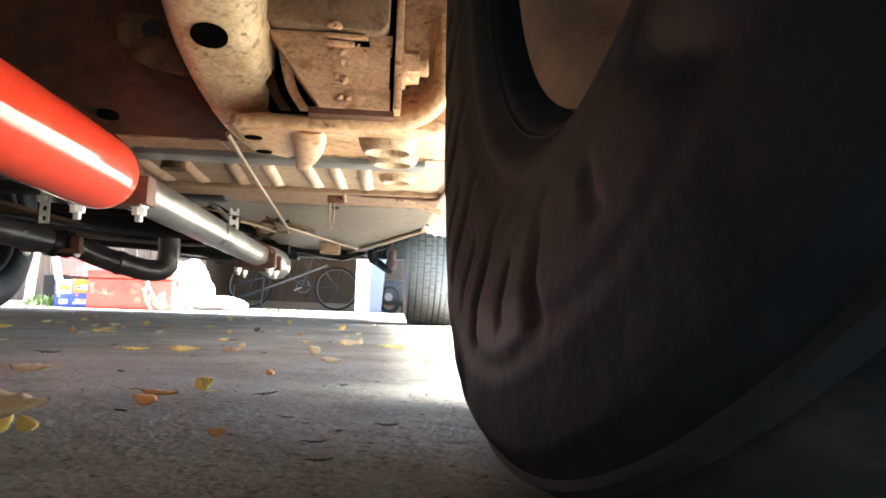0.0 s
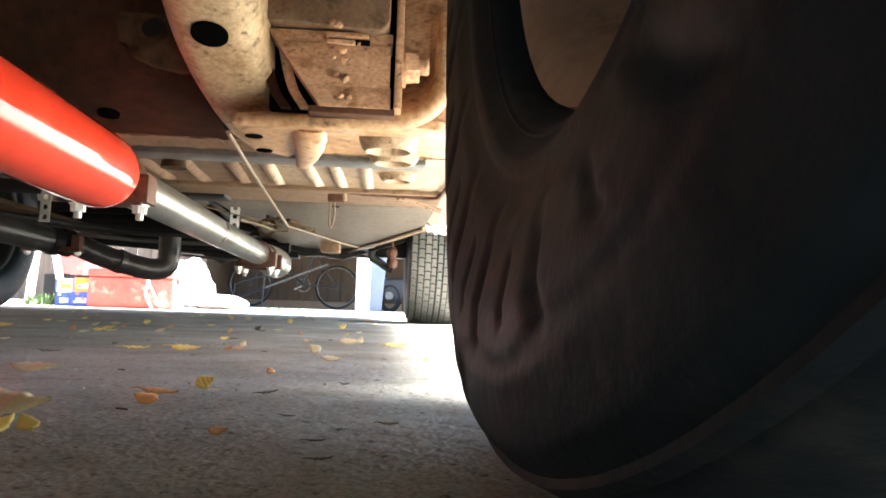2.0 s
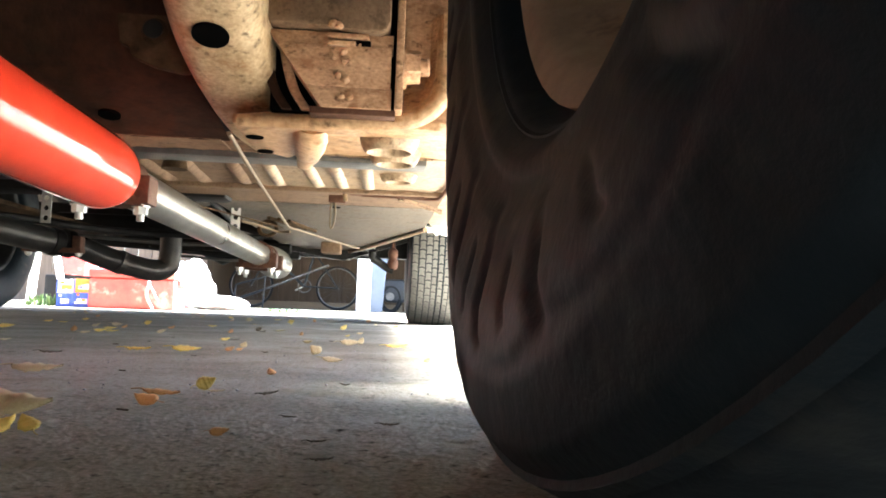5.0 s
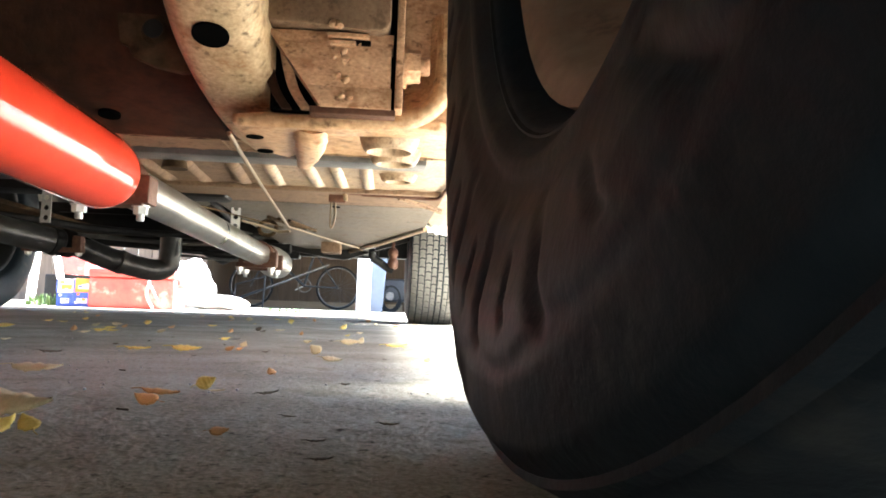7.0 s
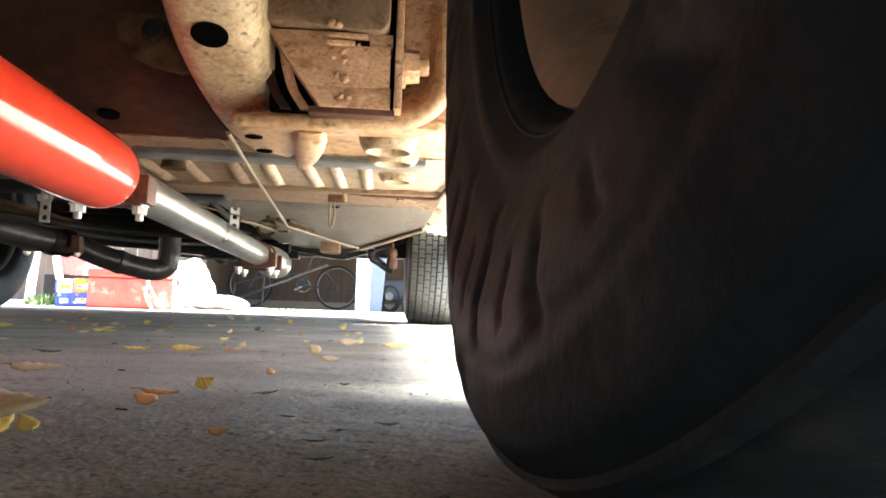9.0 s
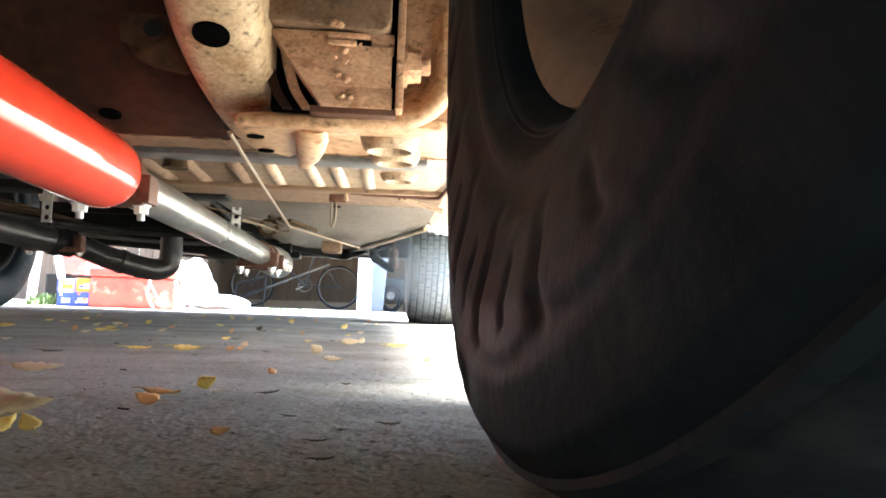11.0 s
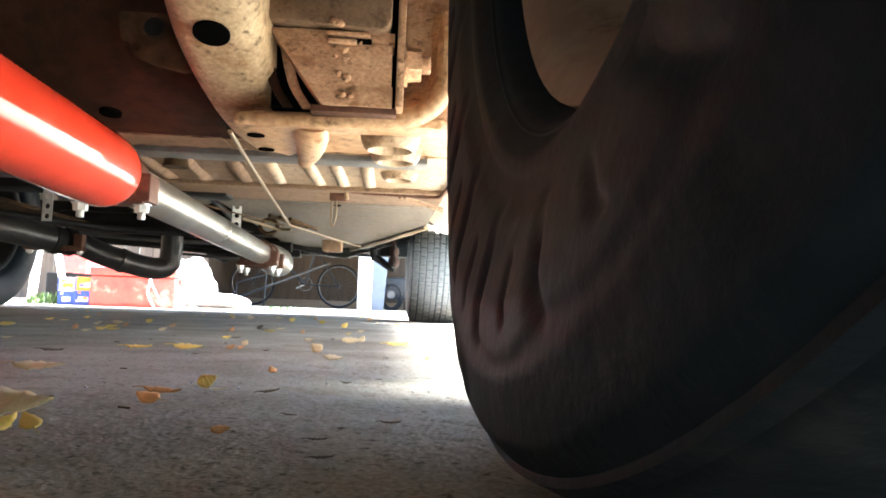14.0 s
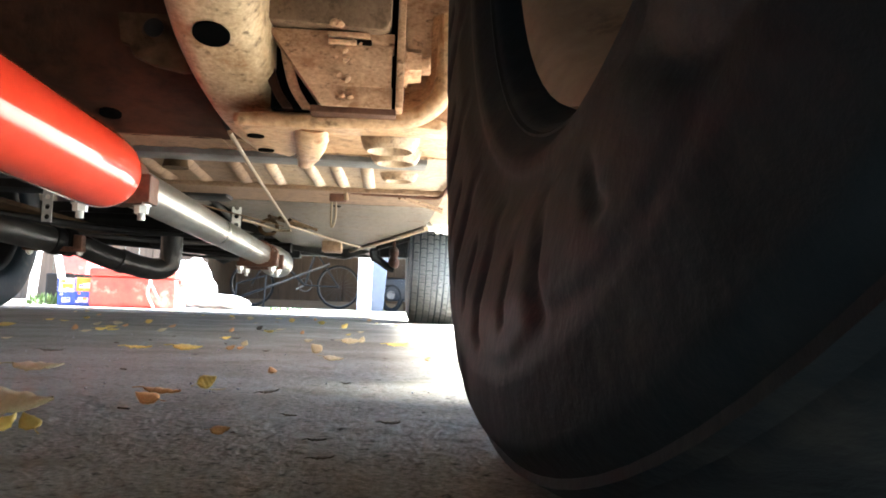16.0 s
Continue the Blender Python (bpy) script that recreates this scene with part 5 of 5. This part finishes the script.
# twigs
for i in range(7):
    x, y, a, ln = rnd.uniform(-0.40, 0.0), rnd.uniform(0.38, 1.3), rnd.uniform(-0.7, 0.7), rnd.uniform(0.003, 0.009)
    bm = bmesh.new()
    pts = [(ln * (k / 4 - 0.5), 0.03 * ln * rnd.uniform(-1, 1), 0.0008) for k in range(5)]
    tube(bm, smooth_line(pts, 3), 0.0005, 6)
    ob = part("twig", bm, DRY, smooth=60)
    ob.matrix_basis = pose(x, y, 0, 0, 0, math.degrees(a))
    tagged(ob, "small dark twig lying on the concrete", "twig", "twigs on the driveway")

# grit
bm = bmesh.new()
for i in range(260):
    y = 0.48 + 2.0 * rnd.random() ** 1.6
    x = rnd.uniform(-0.75, 0.12) * min(1, y / 1.0 + 0.25)
    s = rnd.uniform(0.0004, 0.0011)
    r = bmesh.ops.create_icosphere(bm, subdivisions=1, radius=s, matrix=Matrix.Translation((x, y, s * 0.4)) @ Matrix.Diagonal((1, rnd.uniform(0.6, 1.3), 0.7, 1)))
tagged(part("grit", bm, PEBBLE), "loose pale grit on the driveway", "grit", kind="stuff")


# ---- exhaust haze: thin rigid puffs ----
def haze_material():
    m = bpy.data.materials.new("exhaust_haze")
    m.use_nodes = True
    t = m.node_tree
    n, link = t.nodes, t.links.new
    n.remove(n["Principled BSDF"])
    tc = n.new("ShaderNodeTexCoord")
    ln = n.new("ShaderNodeVectorMath")
    ln.operation = "LENGTH"
    flat = n.new("ShaderNodeVectorMath")
    flat.operation = "MULTIPLY"
    flat.inputs[1].default_value = (1, 0, 1)
    link(tc.outputs["Object"], flat.inputs[0])
    link(flat.outputs["Vector"], ln.inputs[0])
    fall = n.new("ShaderNodeMapRange")
    fall.interpolation_type = "SMOOTHSTEP"
    for k, v in (("From Min", 0.1), ("From Max", 0.9), ("To Min", 0.042), ("To Max", 0.0)):
        fall.inputs[k].default_value = v
    link(ln.outputs["Value"], fall.inputs["Value"])
    tx = n.new("ShaderNodeTexNoise")
    tx.inputs["Scale"].default_value, tx.inputs["Detail"].default_value = 1.6, 4
    link(tc.outputs["Object"], tx.inputs["Vector"])
    mul = n.new("ShaderNodeMath")
    mul.operation = "MULTIPLY"
    link(fall.outputs["Result"], mul.inputs[0])
    rg = n.new("ShaderNodeMapRange")
    for k, v in (("From Min", 0.3), ("From Max", 0.65), ("To Min", 0.45), ("To Max", 1.0)):
        rg.inputs[k].default_value = v
    link(tx.outputs["Fac"], rg.inputs["Value"])
    link(rg.outputs["Result"], mul.inputs[1])
    df = n.new("ShaderNodeBsdfDiffuse")
    df.inputs["Color"].default_value = (0.70, 0.83, 0.96, 1)
    tl = n.new("ShaderNodeBsdfTranslucent")
    tl.inputs["Color"].default_value = (0.70, 0.83, 0.96, 1)
    both, mx, tr = n.new("ShaderNodeMixShader"), n.new("ShaderNodeMixShader"), n.new("ShaderNodeBsdfTransparent")
    link(df.outputs[0], both.inputs[1])
    link(tl.outputs[0], both.inputs[2])
    link(mul.outputs[0], mx.inputs["Fac"])
    link(tr.outputs[0], mx.inputs[1])
    link(both.outputs[0], mx.inputs[2])
    link(mx.outputs[0], n["Material Output"].inputs["Surface"])
    return m


HAZE = haze_material()
PUFFS = []
puff_mesh = None
for i, (y, z, sx, sz) in enumerate(((1.95, 0.17, 0.27, 0.14), (2.15, 0.16, 0.32, 0.15), (2.32, 0.18, 0.30, 0.16), (2.48, 0.16, 0.36, 0.15))):
    if puff_mesh is None:
        bm = bmesh.new()
        bmesh.ops.create_icosphere(bm, subdivisions=4, radius=1.0)
        for v in bm.verts:
            v.co *= 1 + 0.12 * noise.noise(v.co * 1.7)
        ob = part("exhaust_haze", bm, HAZE, smooth=80)
        puff_mesh = ob.data
    else:
        ob = new("exhaust_haze", puff_mesh)
    ob.matrix_basis = pose(0.6, y, z) @ Matrix.Diagonal((sx, 0.035, sz, 1))
    PUFFS.append((tagged(ob, "thin bluish-white exhaust haze drifting by the rear wheel", "smoke", "exhaust haze"), y, z, Vector((sx, 0.035, sz))))

LOOSE = {"flyer": leaf(1, -0.373, 1.751, 0.018, 10, *Y), "slider": leaf(1, -0.251, 2.168, 0.020, 80, *Y, tilt=20)}
leaf(0, 0.021, 1.075, 0.028, 5, *Y)
leaf(1, 0.034, 1.070, 0.012, 50, *Y, tilt=20)
leaf(1, -0.226, 1.508, 0.014, 40, *D)


def motions():
    """Loose leaves blown along by the exhaust, and the drifting haze."""
    def rows(ob, keys):
        s = ob.matrix_basis.to_scale().x
        walk(ob, [(t, pose(*k)) for t, *k in keys])
        ob.scale = (s, s, s)
    rows(LOOSE["flyer"], [(0, -0.373, 1.751, 0.001, 12, 0, 10), (9.2, -0.373, 1.751, 0.001, 12, 0, 10), (10.9, -0.373, 1.751, 0.001, 12, 0, 10), (11.1, -0.320, 1.70, 0.006, 30, 20, 40), (11.3, -0.265, 1.64, 0.010, 40, 30, 90),
                          (11.4, -0.245, 1.60, 0.009, 60, 20, 130), (11.5, -0.225, 1.55, 0.009, 70, 0, 160), (11.6, -0.216, 1.48, 0.004, 40, 0, 175), (11.9, -0.205, 1.430, 0.002, 20, 0, 185), (16, -0.205, 1.430, 0.002, 20, 0, 185)])
    rows(LOOSE["slider"], [(0, -0.251, 2.168, 0.002, 25, 0, 80), (11.2, -0.251, 2.168, 0.002, 25, 0, 80), (11.4, -0.248, 2.19, 0.003, 35, 0, 95), (11.5, -0.240, 2.21, 0.004, 45, 0, 110), (11.6, -0.202, 2.22, 0.006, 55, 0, 140),
                           (11.7, -0.180, 2.18, 0.005, 50, 0, 165), (12.0, -0.167, 2.153, 0.004, 45, 0, 180), (16, -0.167, 2.153, 0.004, 45, 0, 180)])
    drift = [(0, 0.20), (1.0, 0.30), (2.0, 0.46), (4.0, 0.60), (8.2, 0.60), (8.7, 0.46), (9.2, 0.30), (10.2, 0.20), (11.4, 0.14), (12.4, 0.12), (13.0, 0.15), (14.0, 0.24), (15.0, 0.27), (16.0, 0.25)]
    for i, (ob, y, z, size) in enumerate(PUFFS):
        walk(ob, [(t, pose(x + 0.03 * math.sin(2.1 * i + t * 0.4) + 0.012 * i, y, z + 0.012 * math.sin(i + t * 0.7), 0, 12 * math.sin(0.3 * t + i))) for t, x in drift])
        ob.scale = size


motions()
